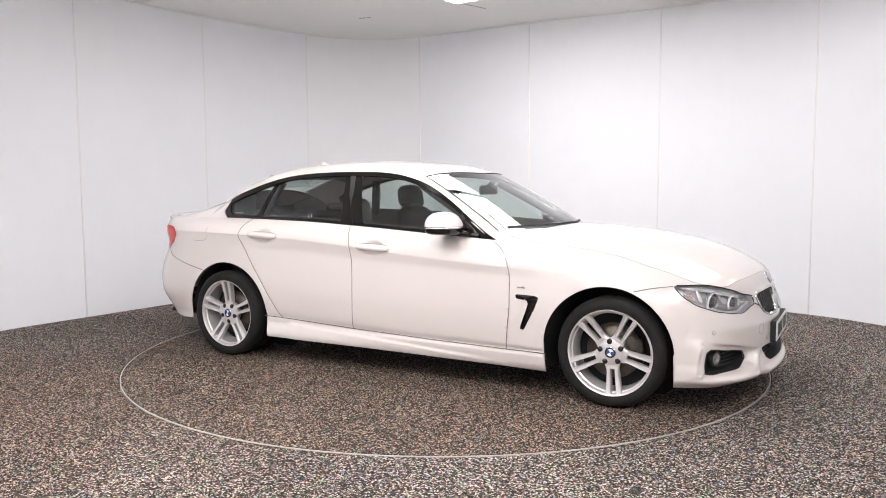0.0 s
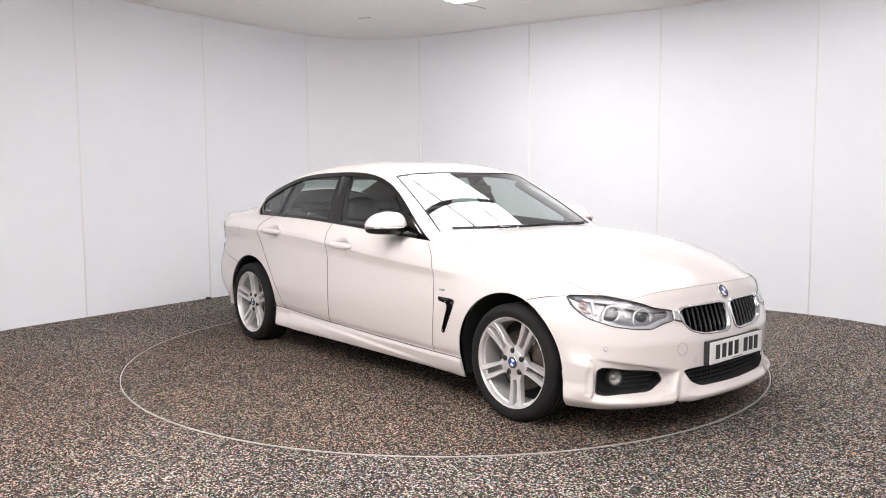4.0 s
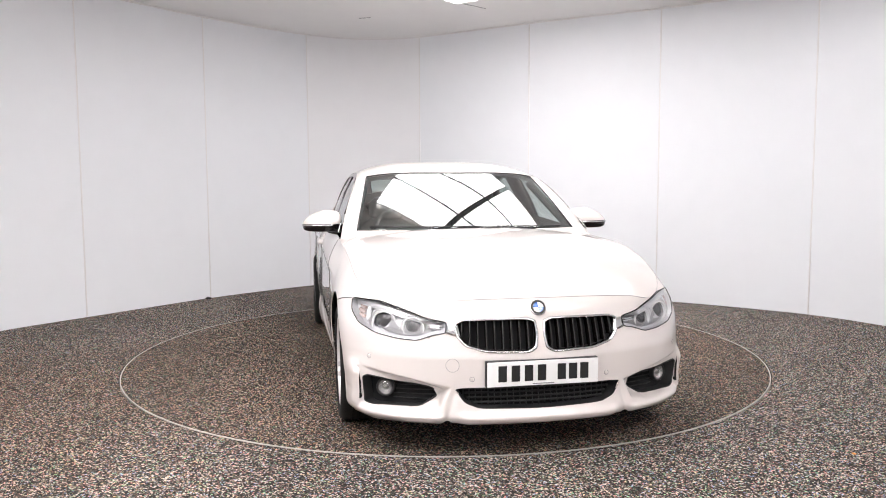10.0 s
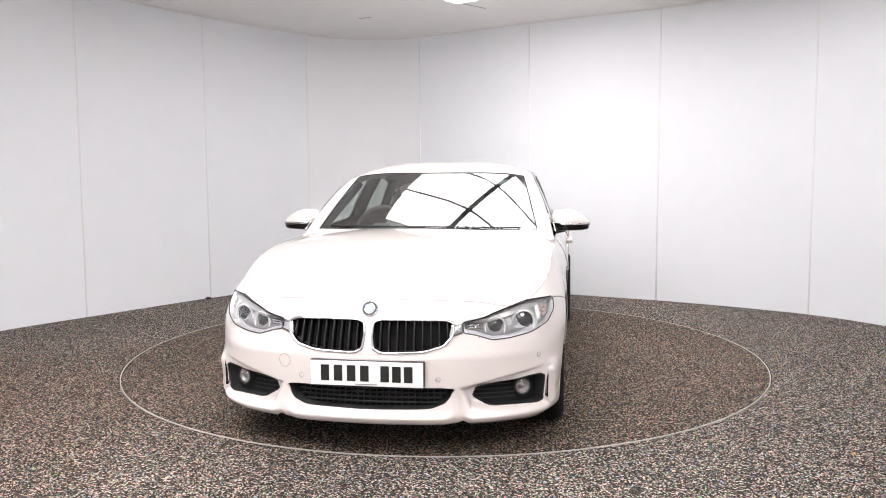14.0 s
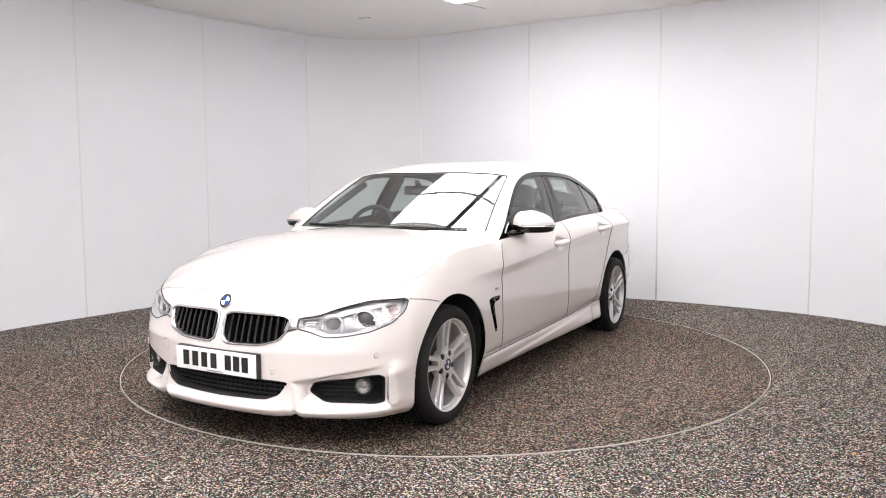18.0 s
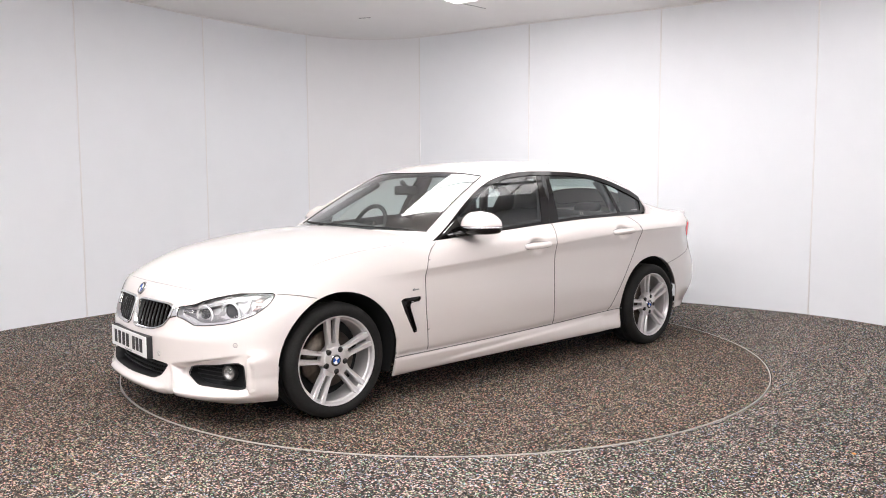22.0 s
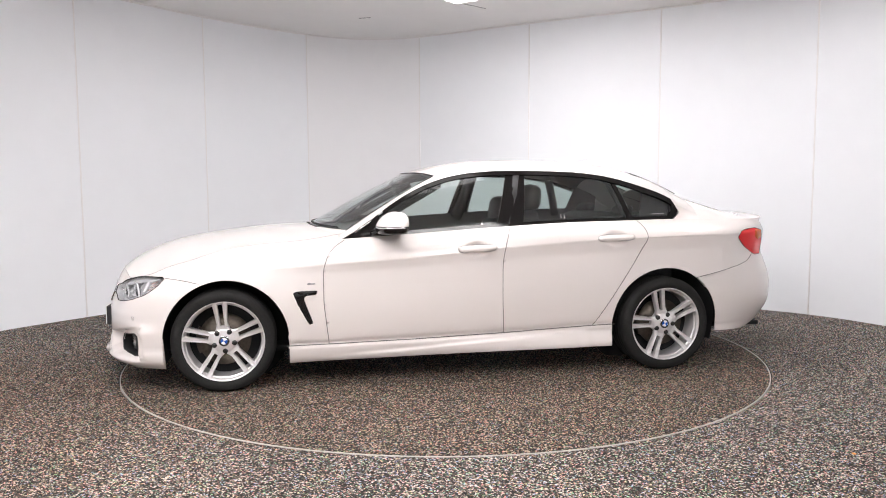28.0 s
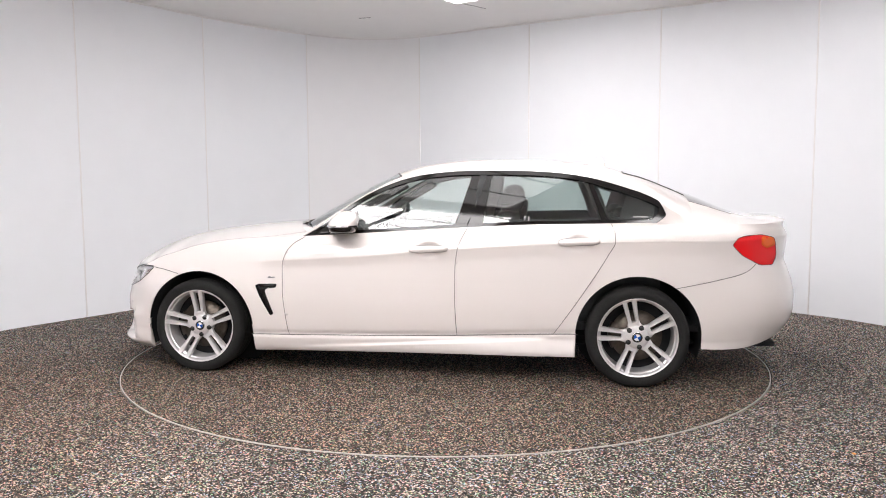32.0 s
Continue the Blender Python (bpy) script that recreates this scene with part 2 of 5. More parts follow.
# ---------------------------------------------------------------- the car's surface
# Forward is +x, its left side +y. The lower body is a band that runs round the plan outline from the
# middle of the nose to the middle of the tail; `s` is the way along it, z the height.
PLAN_X = [2.165, 2.155, 2.13, 2.08, 2.01, 1.92, 1.78, 1.6, 1.4, 1.1, 0.8, 0.3, -0.3, -0.8, -1.2, -1.5, -1.8, -2.0, -2.15, -2.29, -2.39, -2.44, -2.465, -2.47]
PLAN_Y = [0, 0.2, 0.36, 0.51, 0.655, 0.765, 0.857, 0.892, 0.900, 0.898, 0.893, 0.895, 0.90, 0.903, 0.918, 0.922, 0.908, 0.87, 0.82, 0.72, 0.55, 0.35, 0.15, 0]
RIM_Z = [0.711, 0.710, 0.706, 0.696, 0.673, 0.692, 0.737, 0.785, 0.84, 0.88, 0.893, 0.92, 0.955, 0.977, 0.984, 0.987, 0.985, 0.982, 0.982, 0.988, 0.995, 1.0, 1.0, 1.0]
RIM_IN = [0.085, 0.085, 0.085, 0.088, 0.095, 0.105, 0.105, 0.105, 0.10, 0.085, 0.08, 0.086, 0.103, 0.116, 0.143, 0.163, 0.16, 0.14, 0.12, 0.08, 0.04, 0.03, 0.03, 0.03]
CREASE_Z = [0.50, 0.50, 0.50, 0.51, 0.53, 0.58, 0.66, 0.69, 0.71, 0.73, 0.748, 0.778, 0.828, 0.86, 0.876, 0.884, 0.89, 0.892, 0.893, 0.893, 0.893, 0.893, 0.893, 0.893]
BOTTOM_Z = [0.16, 0.16, 0.160, 0.154, 0.150, 0.148, 0.148, 0.150, 0.150, 0.150, 0.154, 0.162, 0.17, 0.172, 0.174, 0.245, 0.24, 0.234, 0.246, 0.280, 0.335, 0.36, 0.36, 0.36]


def plan_curve():
    x = np.array([PLAN_X[1]] + PLAN_X + [PLAN_X[-2]])
    y = np.array([-PLAN_Y[1]] + PLAN_Y + [-PLAN_Y[-2]])
    k = np.concatenate([[0], np.cumsum(np.hypot(np.diff(x), np.diff(y)))])
    gx, gy = (x[2:] - x[:-2]) / (k[2:] - k[:-2]), (y[2:] - y[:-2]) / (k[2:] - k[:-2])
    k, x, y = k[1:-1] - k[1], x[1:-1], y[1:-1]

    def at(s):
        s = np.clip(np.asarray(s, float), 0, k[-1])
        i = np.clip(np.searchsorted(k, s) - 1, 0, len(k) - 2)
        h = k[i + 1] - k[i]
        t = (s - k[i]) / h
        a, b, c, d = (1 + 2 * t) * (1 - t) ** 2, t * (1 - t) ** 2 * h, t * t * (3 - 2 * t), t * t * (t - 1) * h
        return a * x[i] + b * gx[i] + c * x[i + 1] + d * gx[i + 1], a * y[i] + b * gy[i] + c * y[i + 1] + d * gy[i + 1]
    return k, at


KNOT_S, plan_at = plan_curve()
S_END = KNOT_S[-1]
rim_z, rim_in, crease_z, bottom_z = (hermite(KNOT_S, v) for v in (RIM_Z, RIM_IN, CREASE_Z, BOTTOM_Z))
_S = np.linspace(0, S_END, 4001)
_X = plan_at(_S)[0]


def s_of_x(x):
    """The way along the outline at which the plan reaches x."""
    return np.interp(-np.asarray(x, float), -_X, _S)


nose_in = hermite([0.15, 0.175, 0.20, 0.24, 0.33, 0.45, 0.50, 0.56, 0.62, 0.67, 0.711, 0.75], [0.04, -0.006, -0.018, -0.012, 0.0, 0.0, 0.010, 0.027, 0.048, 0.068, 0.096, 0.13])
tail_in = hermite([0.18, 0.25, 0.32, 0.40, 0.45, 0.52, 0.60, 0.70, 0.76, 0.83, 0.90, 0.935, 0.965, 1.0], [0.15, 0.10, 0.055, 0.012, 0.002, 0.0, 0.012, 0.045, 0.065, 0.057, 0.052, 0.066, 0.078, 0.070])
side_low = hermite([0.15, 0.17, 0.20, 0.24, 0.275, 0.30, 0.38, 0.50, 0.62, 0.70], [0.058, 0.040, 0.030, 0.027, 0.029, 0.024, 0.014, 0.008, 0.010, 0.016])
smooth01 = lambda t: np.clip(t, 0, 1) ** 2 * (3 - 2 * np.clip(t, 0, 1))


SILL_LINE = [(1.736, 0.262), (2.007, 0.262), (2.536, 0.270), (3.083, 0.285), (3.678, 0.309), (3.826, 0.314)]


def sill_fold(s, z):
    """The door tucks in above the sill, and the sill steps out again below it."""
    d = z - np.interp(s, [p[0] for p in SILL_LINE], [p[1] for p in SILL_LINE])
    ends = smooth01((s - 1.70) / 0.10) * (1 - smooth01((s - 3.76) / 0.10))
    ridge = np.interp(s, [1.90, 3.60], [0.180, 0.282])
    blade = 0.010 * smooth01((s - 1.85) / 0.6) * (1 - smooth01((s - 3.58) / 0.08)) * smooth01((ridge + 0.006 - z) / 0.020)
    return ends * (np.where(d > 0, 0.012 * np.exp(-(d / 0.020) ** 2), 0.006 * (1 - smooth01(-d / 0.022))) - blade)


def side_in(s, z):
    """How far the flank lies inside the plan outline at height z."""
    zc, zr, ir = crease_z(s), rim_z(s), rim_in(s)
    low = side_low(np.minimum(z, 0.62 + 0 * z)) + (0.012 - 0.034 * smooth01((s - 2.3) / 1.4)) * (1 - smooth01((z - 0.17) / 0.11)) * smooth01((s - 1.2) / 0.4) * (1 - smooth01((s - 4.2) / 0.3))
    u = np.clip((z - 0.60) / np.maximum(zc - 0.60, 0.02), 0, 1)
    under = low + (0.012 - low) * smooth01(u / 0.7) - 0.007 * smooth01((u - 0.66) / 0.34)
    w = np.clip((z - zc) / np.maximum(zr - zc, 0.02), 0, 1.3)
    over = 0.002 + (ir - 0.002) * (0.35 * w + 0.65 * w ** 2.2)
    crease = np.where(z < zc, under, over)
    plain = low + (ir - low) * np.clip((z - 0.52) / np.maximum(zr - 0.52, 0.02), 0, 1.2) ** 2.3
    c = smooth01((s - 1.55) / 0.55)
    return plain * (1 - c) + crease * c + sill_fold(s, z)


def inset(s, z):
    s, z = np.broadcast_arrays(np.asarray(s, float), np.asarray(z, float))
    wn = 1 - smooth01((s - KNOT_S[3]) / (KNOT_S[7] - KNOT_S[3]))
    wt = smooth01((s - KNOT_S[16]) / (KNOT_S[19] - KNOT_S[16]))
    return wn * nose_in(z) + wt * tail_in(z) + (1 - wn - wt) * side_in(s, z)


def skin(s, z, proud=0.0):
    """A point of the lower body, `proud` metres outside it."""
    s, z = np.broadcast_arrays(np.asarray(s, float), np.asarray(z, float))
    x, y = plan_at(s)
    xa, ya = plan_at(s - 0.004)
    xb, yb = plan_at(s + 0.004)
    l = np.hypot(xb - xa, yb - ya) + 1e-9
    nx, ny = (yb - ya) / l, -(xb - xa) / l
    d = inset(s, z) - proud
    return np.stack([x - nx * d, y - ny * d, z], -1)


# upper parts
glass_y = lambda x, z: 0.80 - 0.25 * (z - 0.9) - 0.42 * np.maximum(z - 0.9, 0) ** 2 - 0.05 * np.clip((-0.5 - x) / 1.08, 0, 1.1) ** 2
RAIL_X = [-1.75, -1.60, -1.55, -1.457, -1.285, -1.109, -0.929, -0.669, -0.38, -0.191, 0.009, 0.177, 0.363, 0.528, 0.70]
RAIL_Z = [0.998, 1.075, 1.116, 1.163, 1.224, 1.265, 1.299, 1.311, 1.313, 1.306, 1.274, 1.215, 1.121, 1.004, 0.899]


def smoothed(xs, ys, lo, degree, fade=0.12):
    """A curve that is one smooth polynomial ahead of `lo` and follows the knots behind it."""
    near = hermite(xs, ys)
    k = [i for i, x in enumerate(xs) if x > lo - 0.02]
    mid, half = (xs[k[0]] + xs[k[-1]]) / 2, (xs[k[-1]] - xs[k[0]]) / 2
    c = np.polyfit((np.array(xs)[k] - mid) / half, np.array(ys)[k], degree)

    def at(x):
        x = np.clip(np.asarray(x, float), xs[0], xs[-1])
        t = smooth01((x - lo) / fade)
        return near(x) * (1 - t) + np.polyval(c, (np.clip(x, lo, None) - mid) / half) * t
    return at


rail_z = smoothed(RAIL_X, RAIL_Z, -1.46, 6)
belt_z = lambda x: rim_z(s_of_x(x))
SPINE_X = [-2.425, -2.40, -2.33, -2.20, -1.80, -1.406, -1.25, -1.07, -0.696, -0.377, -0.159, 0.057, 0.215, 0.467, 0.70, 0.86]
SPINE_Z = [0.996, 1.003, 1.016, 1.018, 1.156, 1.288, 1.335, 1.372, 1.396, 1.394, 1.380, 1.350, 1.295, 1.172, 1.048, 0.955]
spine_z = smoothed(SPINE_X, SPINE_Z, -1.41, 6, 0.2)
HOOD_X = [0.70, 0.86, 1.01, 1.276, 1.5, 1.72, 1.948, 2.02, 2.069]
HOOD_Z = [0.965, 0.964, 0.959, 0.940, 0.915, 0.873, 0.792, 0.752, 0.711]
hood_z = smoothed(HOOD_X, HOOD_Z, 0.70, 5, 0.001)


def roof(x, w):
    """The upper shell at station x; w runs from the side rail (1) to the middle (0)."""
    x, w = np.broadcast_arrays(np.asarray(x, float), np.asarray(w, float))
    zt = rail_z(x)
    yt = glass_y(x, zt) + 0.004
    q = np.interp(x, [-1.78, -1.60, -1.45, -1.3, -0.9, 0.0, 0.2, 0.7], [2.4, 4.0, 5.6, 5.5, 4.2, 3.6, 2.8, 2.4])
    return np.stack([x, yt * w, zt + (spine_z(x) - zt) * (1 - w ** q)], -1)


def lid(s, w, spine):
    """Bonnet and boot: from the rim of the lower body (w = 1) to the middle (0)."""
    s, w = np.broadcast_arrays(np.asarray(s, float), np.asarray(w, float))
    R = skin(s, rim_z(s))
    return np.stack([R[..., 0], R[..., 1] * w, R[..., 2] + (spine(R[..., 0]) - R[..., 2]) * (1 - w ** 2.3)], -1)


def side_pane(xb0, xb1, xt0, xt1, lo=0.02, hi=0.024, n=24, m=10, proud=0.0):
    """A patch of the side glazing between two slanting edges, `lo` above the belt and `hi` under the rail."""
    u, v = np.linspace(0, 1, n)[:, None], np.linspace(0, 1, m)[None, :]
    xb, xt = xb0 + (xb1 - xb0) * u, xt0 + (xt1 - xt0) * u
    zb, zt = belt_z(xb) + lo, np.maximum(rail_z(xt) - hi, belt_z(xb) + lo + 0.002)
    x, z = xb + (xt - xb) * v, zb + (zt - zb) * v
    return np.stack([x, glass_y(x, z) + proud, z], -1)
# ---------------------------------------------------------------- the studio
ROOM = [(-4.6, -6.6), (-4.75, -3.5), (-4.6, -1.6), (-4.22, -0.2), (-3.78, 0.76), (-3.36, 1.42), (-2.98, 2.0), (-2.57, 2.6), (-2.13, 3.12), (-1.72, 3.53), (-1.36, 3.79), (-1.0, 3.91),
        (-0.66, 3.90), (-0.32, 3.79), (0.07, 3.56), (0.93, 3.03), (1.60, 2.66), (2.20, 2.34), (2.72, 2.0), (3.38, 1.46), (3.78, 0.86), (4.25, -0.2), (4.6, -1.6), (4.75, -3.5), (4.6, -6.6), (3.2, -8.0), (0.0, -8.3), (-3.2, -8.0)]


def outline(n=6):
    L = np.array(ROOM)
    out = []
    for i in range(len(L)):
        p0, p1, p2, p3 = L[i - 1], L[i], L[(i + 1) % len(L)], L[(i + 2) % len(L)]
        for t in np.linspace(0, 1, n, endpoint=False):
            out.append(0.5 * (2 * p1 + (p2 - p0) * t + (2 * p0 - 5 * p1 + 4 * p2 - p3) * t * t + (3 * p1 - p0 - 3 * p2 + p3) * t ** 3))
    return np.array(out)


RING = outline()


def wall_run(i0, i1, name, kind_label):
    """A run of curved wall with real thickness between two points of the outline."""
    idx = [i % len(RING) for i in range(i0, i1 + 1)]
    P = RING[idx]
    nx = np.roll(RING, -1, 0) - np.roll(RING, 1, 0)
    N = np.stack([-nx[:, 1], nx[:, 0]], 1)
    N = (N / np.linalg.norm(N, axis=1)[:, None])[idx]
    Q = P + N * 0.10
    prof = []
    for p, q in zip(P, Q):
        prof.append([(*p, -0.02), (*p, CEILING_Z), (*q, CEILING_Z), (*q, -0.02), (*p, -0.02)])
    ob = part(name, grid(prof), M_WALL, None)
    sharp(ob, 40)
    return tagged(ob, kind_label, "wall", kind="structure")


def ring_at(k):
    """A point of the outline at a broken index, and its inward direction."""
    i, t = int(math.floor(k)) % len(RING), k - math.floor(k)
    p = RING[i] * (1 - t) + RING[(i + 1) % len(RING)] * t
    d = RING[(i + 1) % len(RING)] - RING[i]
    return p, np.array([d[1], -d[0]]) / np.linalg.norm(d)


def wall_panel(wall, k0, k1, paint):
    """One tall wall board, a little proud of the wall, with a fine gap at its ends."""
    rows = []
    for k in np.concatenate([[k0 + 0.03], np.arange(math.floor(k0) + 1, math.ceil(k1)), [k1 - 0.03]]):
        p, n = ring_at(k)
        q = p + n * 0.006
        rows.append([(*p, 0.0), (*q, 0.0), (*q, CEILING_Z), (*p, CEILING_Z)])
    ends = len(rows) - 1
    V, F = grid(rows)
    sharp(part("wall_panel", (V, list(F) + [[0, 1, 2, 3], [ends * 4 + j for j in (3, 2, 1, 0)]]), paint, wall), 40)


WALL_LEFT = wall_run(0, 66, "wall_back_left", "white painted curved studio wall of tall panels")
WALL_RIGHT = wall_run(66, 132, "wall_back_right", "white painted curved studio wall of tall panels")
wall_run(132, 168, "wall_behind", "plain white studio wall")

inner, outer = TABLE_R + 0.008, 11.0
P = [[(r * math.cos(a), r * math.sin(a), 0.0) for r in (inner, 3.0, 4.5, 7.0, outer)] for a in np.linspace(0, 2 * math.pi, 129)[:-1]]
floor = part("floor", grid(P, True), M_FLOOR, None, smooth=False)
tagged(floor, "dark speckled rubber crumb studio floor", "floor", kind="structure")
sub = part("floor_pit", disc(TABLE_R + 0.1, (0, 0, -0.05), "z", 64), M_DARK, None)
tagged(sub, "dark pit under the turntable", "floor", kind="structure")

turntable = new("turntable")
tagged(turntable, "round speckled rubber turntable with a thin pale steel edge", "turntable")
P = [[(r * math.cos(a), r * math.sin(a), z) for r, z in ((0.001, 0.0), (0.8, 0.0), (1.6, 0.0), (TABLE_R - 0.006, 0.0), (TABLE_R - 0.006, -0.03))] for a in np.linspace(0, 2 * math.pi, 129)[:-1]]
part("platform", grid(P, True), M_TABLE, turntable, smooth=False)
P = [[(r * math.cos(a), r * math.sin(a), z) for r, z in ((TABLE_R - 0.005, -0.03), (TABLE_R - 0.005, 0.002), (TABLE_R + 0.001, 0.002), (TABLE_R + 0.001, -0.03))] for a in np.linspace(0, 2 * math.pi, 193)[:-1]]
part("edge_ring", grid(P, True), M_RING, turntable, "thin pale steel edge ring", smooth=False)

ceiling = part("ceiling", (np.array([(x, y, z) for z in (CEILING_Z, CEILING_Z + 0.1) for x, y in ((-6, -9), (6, -9), (6, 5), (-6, 5))]),
                           [(0, 3, 2, 1), (4, 5, 6, 7), (0, 1, 5, 4), (1, 2, 6, 5), (2, 3, 7, 6), (3, 0, 4, 7)]), M_CEIL, None, smooth=False)
tagged(ceiling, "plain off-white ceiling", "ceiling", kind="structure")

# joints between the wall panels: a slim raised strip beside a shadow gap
def seam_at(x, y):
    i = int(np.argmin(np.hypot(RING[:, 0] - x, RING[:, 1] - y)))
    p, d = RING[i], RING[(i + 1) % len(RING)] - RING[i - 1]
    return p, d / np.linalg.norm(d)


for x, y in ((-3.36, 1.42), (-2.57, 2.6), (-1.62, 3.60), (-0.32, 3.79), (0.90, 3.05), (2.20, 2.34), (3.38, 1.46), (-4.22, -0.2), (4.25, -0.2)):
    p, d = seam_at(x, y)
    n = np.array([d[1], -d[0]])
    a = math.atan2(d[1], d[0])
    strip = part("joint_strip", box(0.014, 0.006, CEILING_Z, (p[0] + n[0] * 0.006, p[1] + n[1] * 0.006, CEILING_Z / 2), 0.002, 1, Matrix.Rotation(a, 4, "Z")), M_TRIM, None)
    tagged(strip, "white vertical joint strip between wall panels", "joint strip", "wall joint strips", "structure")
SEAMS = sorted(int(np.argmin(np.hypot(RING[:, 0] - x, RING[:, 1] - y))) for x, y in ((-3.36, 1.42), (-2.57, 2.6), (-1.62, 3.60), (-0.32, 3.79), (0.90, 3.05), (2.20, 2.34), (3.38, 1.46), (-4.22, -0.2), (4.25, -0.2)))
for i0, i1 in zip([6] + SEAMS, SEAMS + [140]):
    warm = RING[i0][0] > -1.8 and RING[i1 % len(RING)][0] < 0.0 and RING[i0][1] > 3.0
    wall_panel(WALL_LEFT if (i0 + i1) / 2 < 66 else WALL_RIGHT, i0, i1, M_WALLWARM if warm else M_WALL)
# cove bead where wall and ceiling meet
V = [(*(p * 1.0), CEILING_Z - 0.006) for p in RING[24:134]]
bead = part("cornice_bead", tube(V, 0.012, 6), M_TRIM, None)
tagged(bead, "thin white bead along wall and ceiling", "trim", kind="structure")

# ceiling light arrays, some only added fill: glowing panes in slim bars, square to the room's own axes
LP_TURN = Matrix.Rotation(radians(-37), 4, "Z")


def light_array(a_lines, b_lines, share):
    glow = light_panel(share)
    light = new("ceiling_light_and_fill")
    tagged(light, "glowing white ceiling light panels with dark dividing bars, some arrays added as fill", "ceiling light", "ceiling light arrays")
    light.matrix_basis = Matrix.Translation((0, 0, CEILING_Z - 0.02)) @ LP_TURN
    for a0, a1 in zip(a_lines, a_lines[1:]):
        for b0, b1 in zip(b_lines, b_lines[1:]):
            part("pane", box(a1 - a0 - 0.02, b1 - b0 - 0.012, 0.035, ((a0 + a1) / 2, (b0 + b1) / 2, -0.010)), glow, light, smooth=False)
    mid_a, mid_b = (a_lines[0] + a_lines[-1]) / 2, (b_lines[0] + b_lines[-1]) / 2
    for a in a_lines:
        inner = a_lines[0] < a < a_lines[-1]
        part("bar", box(0.085 if inner else 0.02, b_lines[-1] - b_lines[0] + 0.02, 0.03, (a, mid_b, -0.018), 0.003), M_BAR if inner else M_TRIM, light, smooth=False)
    for b in b_lines:
        inner = b_lines[0] < b < b_lines[-1]
        part("bar", box(a_lines[-1] - a_lines[0] + 0.02, 0.032 if inner else 0.02, 0.026, (mid_a, b, -0.018), 0.003), M_BAR if inner else M_TRIM, light, smooth=False)


# these three follow reflections in the windscreen, side glass and doors
light_array((-1.06, 0.09, 1.24), (-0.26, 0.38, 1.02, 1.60), 0.95)
light_array((-0.75, 0.50, 1.75), (-2.33, -1.76, -1.19, -0.62), 0.25)
light_array((-0.4, 0.85, 2.1), (-4.60, -4.03, -3.46, -2.89), 1.45)
# unseen arrays from here on, added as fill to brighten floor, walls and flanks
light_array((3.64, 4.29, 4.94), (-3.4, -2.83, -2.27, -1.7), 1.55)
light_array((2.9, 4.05, 5.2), (-5.9, -5.33, -4.76, -4.19), 0.6)
light_array((1.75, 2.25, 2.75), (1.30, 1.63, 1.97, 2.30), 0.4)
light_array((0.7, 1.75, 2.8), (-7.3, -6.8, -6.3, -5.8), 0.6)

# hairline cracks in the ceiling plaster
for (xa, ya), (xb, yb) in (((0.12, 2.06), (0.41, 2.32)), ((-0.93, 2.74), (-0.80, 2.70))):
    crack = part("ceiling_crack", tube([(xa, ya, CEILING_Z - 0.001), ((xa + xb) / 2 + 0.01, (ya + yb) / 2, CEILING_Z - 0.001), (xb, yb, CEILING_Z - 0.001)], 0.004, 4), M_JOINT, None)
    tagged(crack, "fine dark crack line in the ceiling", "crack", kind="structure")
# litter on the floor
def crumb(name, at, size, mat, label, seed):
    rng = random.Random(seed)
    bm = bmesh.new()
    bmesh.ops.create_icosphere(bm, subdivisions=2, radius=1.0)
    for v in bm.verts:
        v.co *= 0.75 + 0.5 * rng.random()
        v.co.z = max(v.co.z, -0.4)
    bmesh.ops.scale(bm, vec=size, verts=bm.verts)
    bmesh.ops.translate(bm, vec=(0, 0, 0.4 * size[2]), verts=bm.verts)
    ob = part(name, bm, mat, None)
    ob.location = (at[0], at[1], 0.0)
    return tagged(ob, label, "litter")


crumb("rubber_scrap", (-2.56, 2.50), (0.030, 0.022, 0.018), M_MATT, "small dark rubber scrap lying at the foot of the wall", 3)
crumb("orange_chip", (1.874, -2.20), (0.009, 0.008, 0.004), M_ORANGE, "tiny orange chip lying on the speckled floor", 5)
# ---------------------------------------------------------------- the car
car = new("car")
tagged(car, "white four-door coupe saloon with silver alloy wheels on a turntable", "car")

def near_line(P, line, closed):
    """The nearest point of a polyline to each of the points P, and the distance."""
    L = np.asarray(line, float)
    A, B = (L, np.roll(L, -1, 0)) if closed else (L[:-1], L[1:])
    best, spot = np.full(len(P), 1e9), np.zeros_like(P)
    for a, b in zip(A, B):
        d = b - a
        t = np.clip(((P - a) @ d) / (d @ d + 1e-12), 0, 1)
        q = a + t[:, None] * d
        r = np.hypot(*(P - q).T)
        m = r < best
        best[m], spot[m] = r[m], q[m]
    return spot, best


def inside(P, poly):
    x, y = P[:, 0], P[:, 1]
    hit = np.zeros(len(P), bool)
    L = np.asarray(poly, float)
    for (xa, ya), (xb, yb) in zip(L, np.roll(L, -1, 0)):
        hit ^= ((ya > y) != (yb > y)) & (x < (xb - xa) * (y - ya) / (yb - ya + 1e-12) + xa)
    return hit


def rounded(poly, n=6, k=0.22):
    """The polygon with its corners cut into short arcs."""
    L = np.asarray(poly, float)
    out = []
    for i, p in enumerate(L):
        a, b = p + (L[i - 1] - p) * k, p + (L[(i + 1) % len(L)] - p) * k
        for t in np.linspace(0, 1, n):
            out.append((1 - t) ** 2 * a + 2 * t * (1 - t) * p + t * t * b)
    return np.array(out)


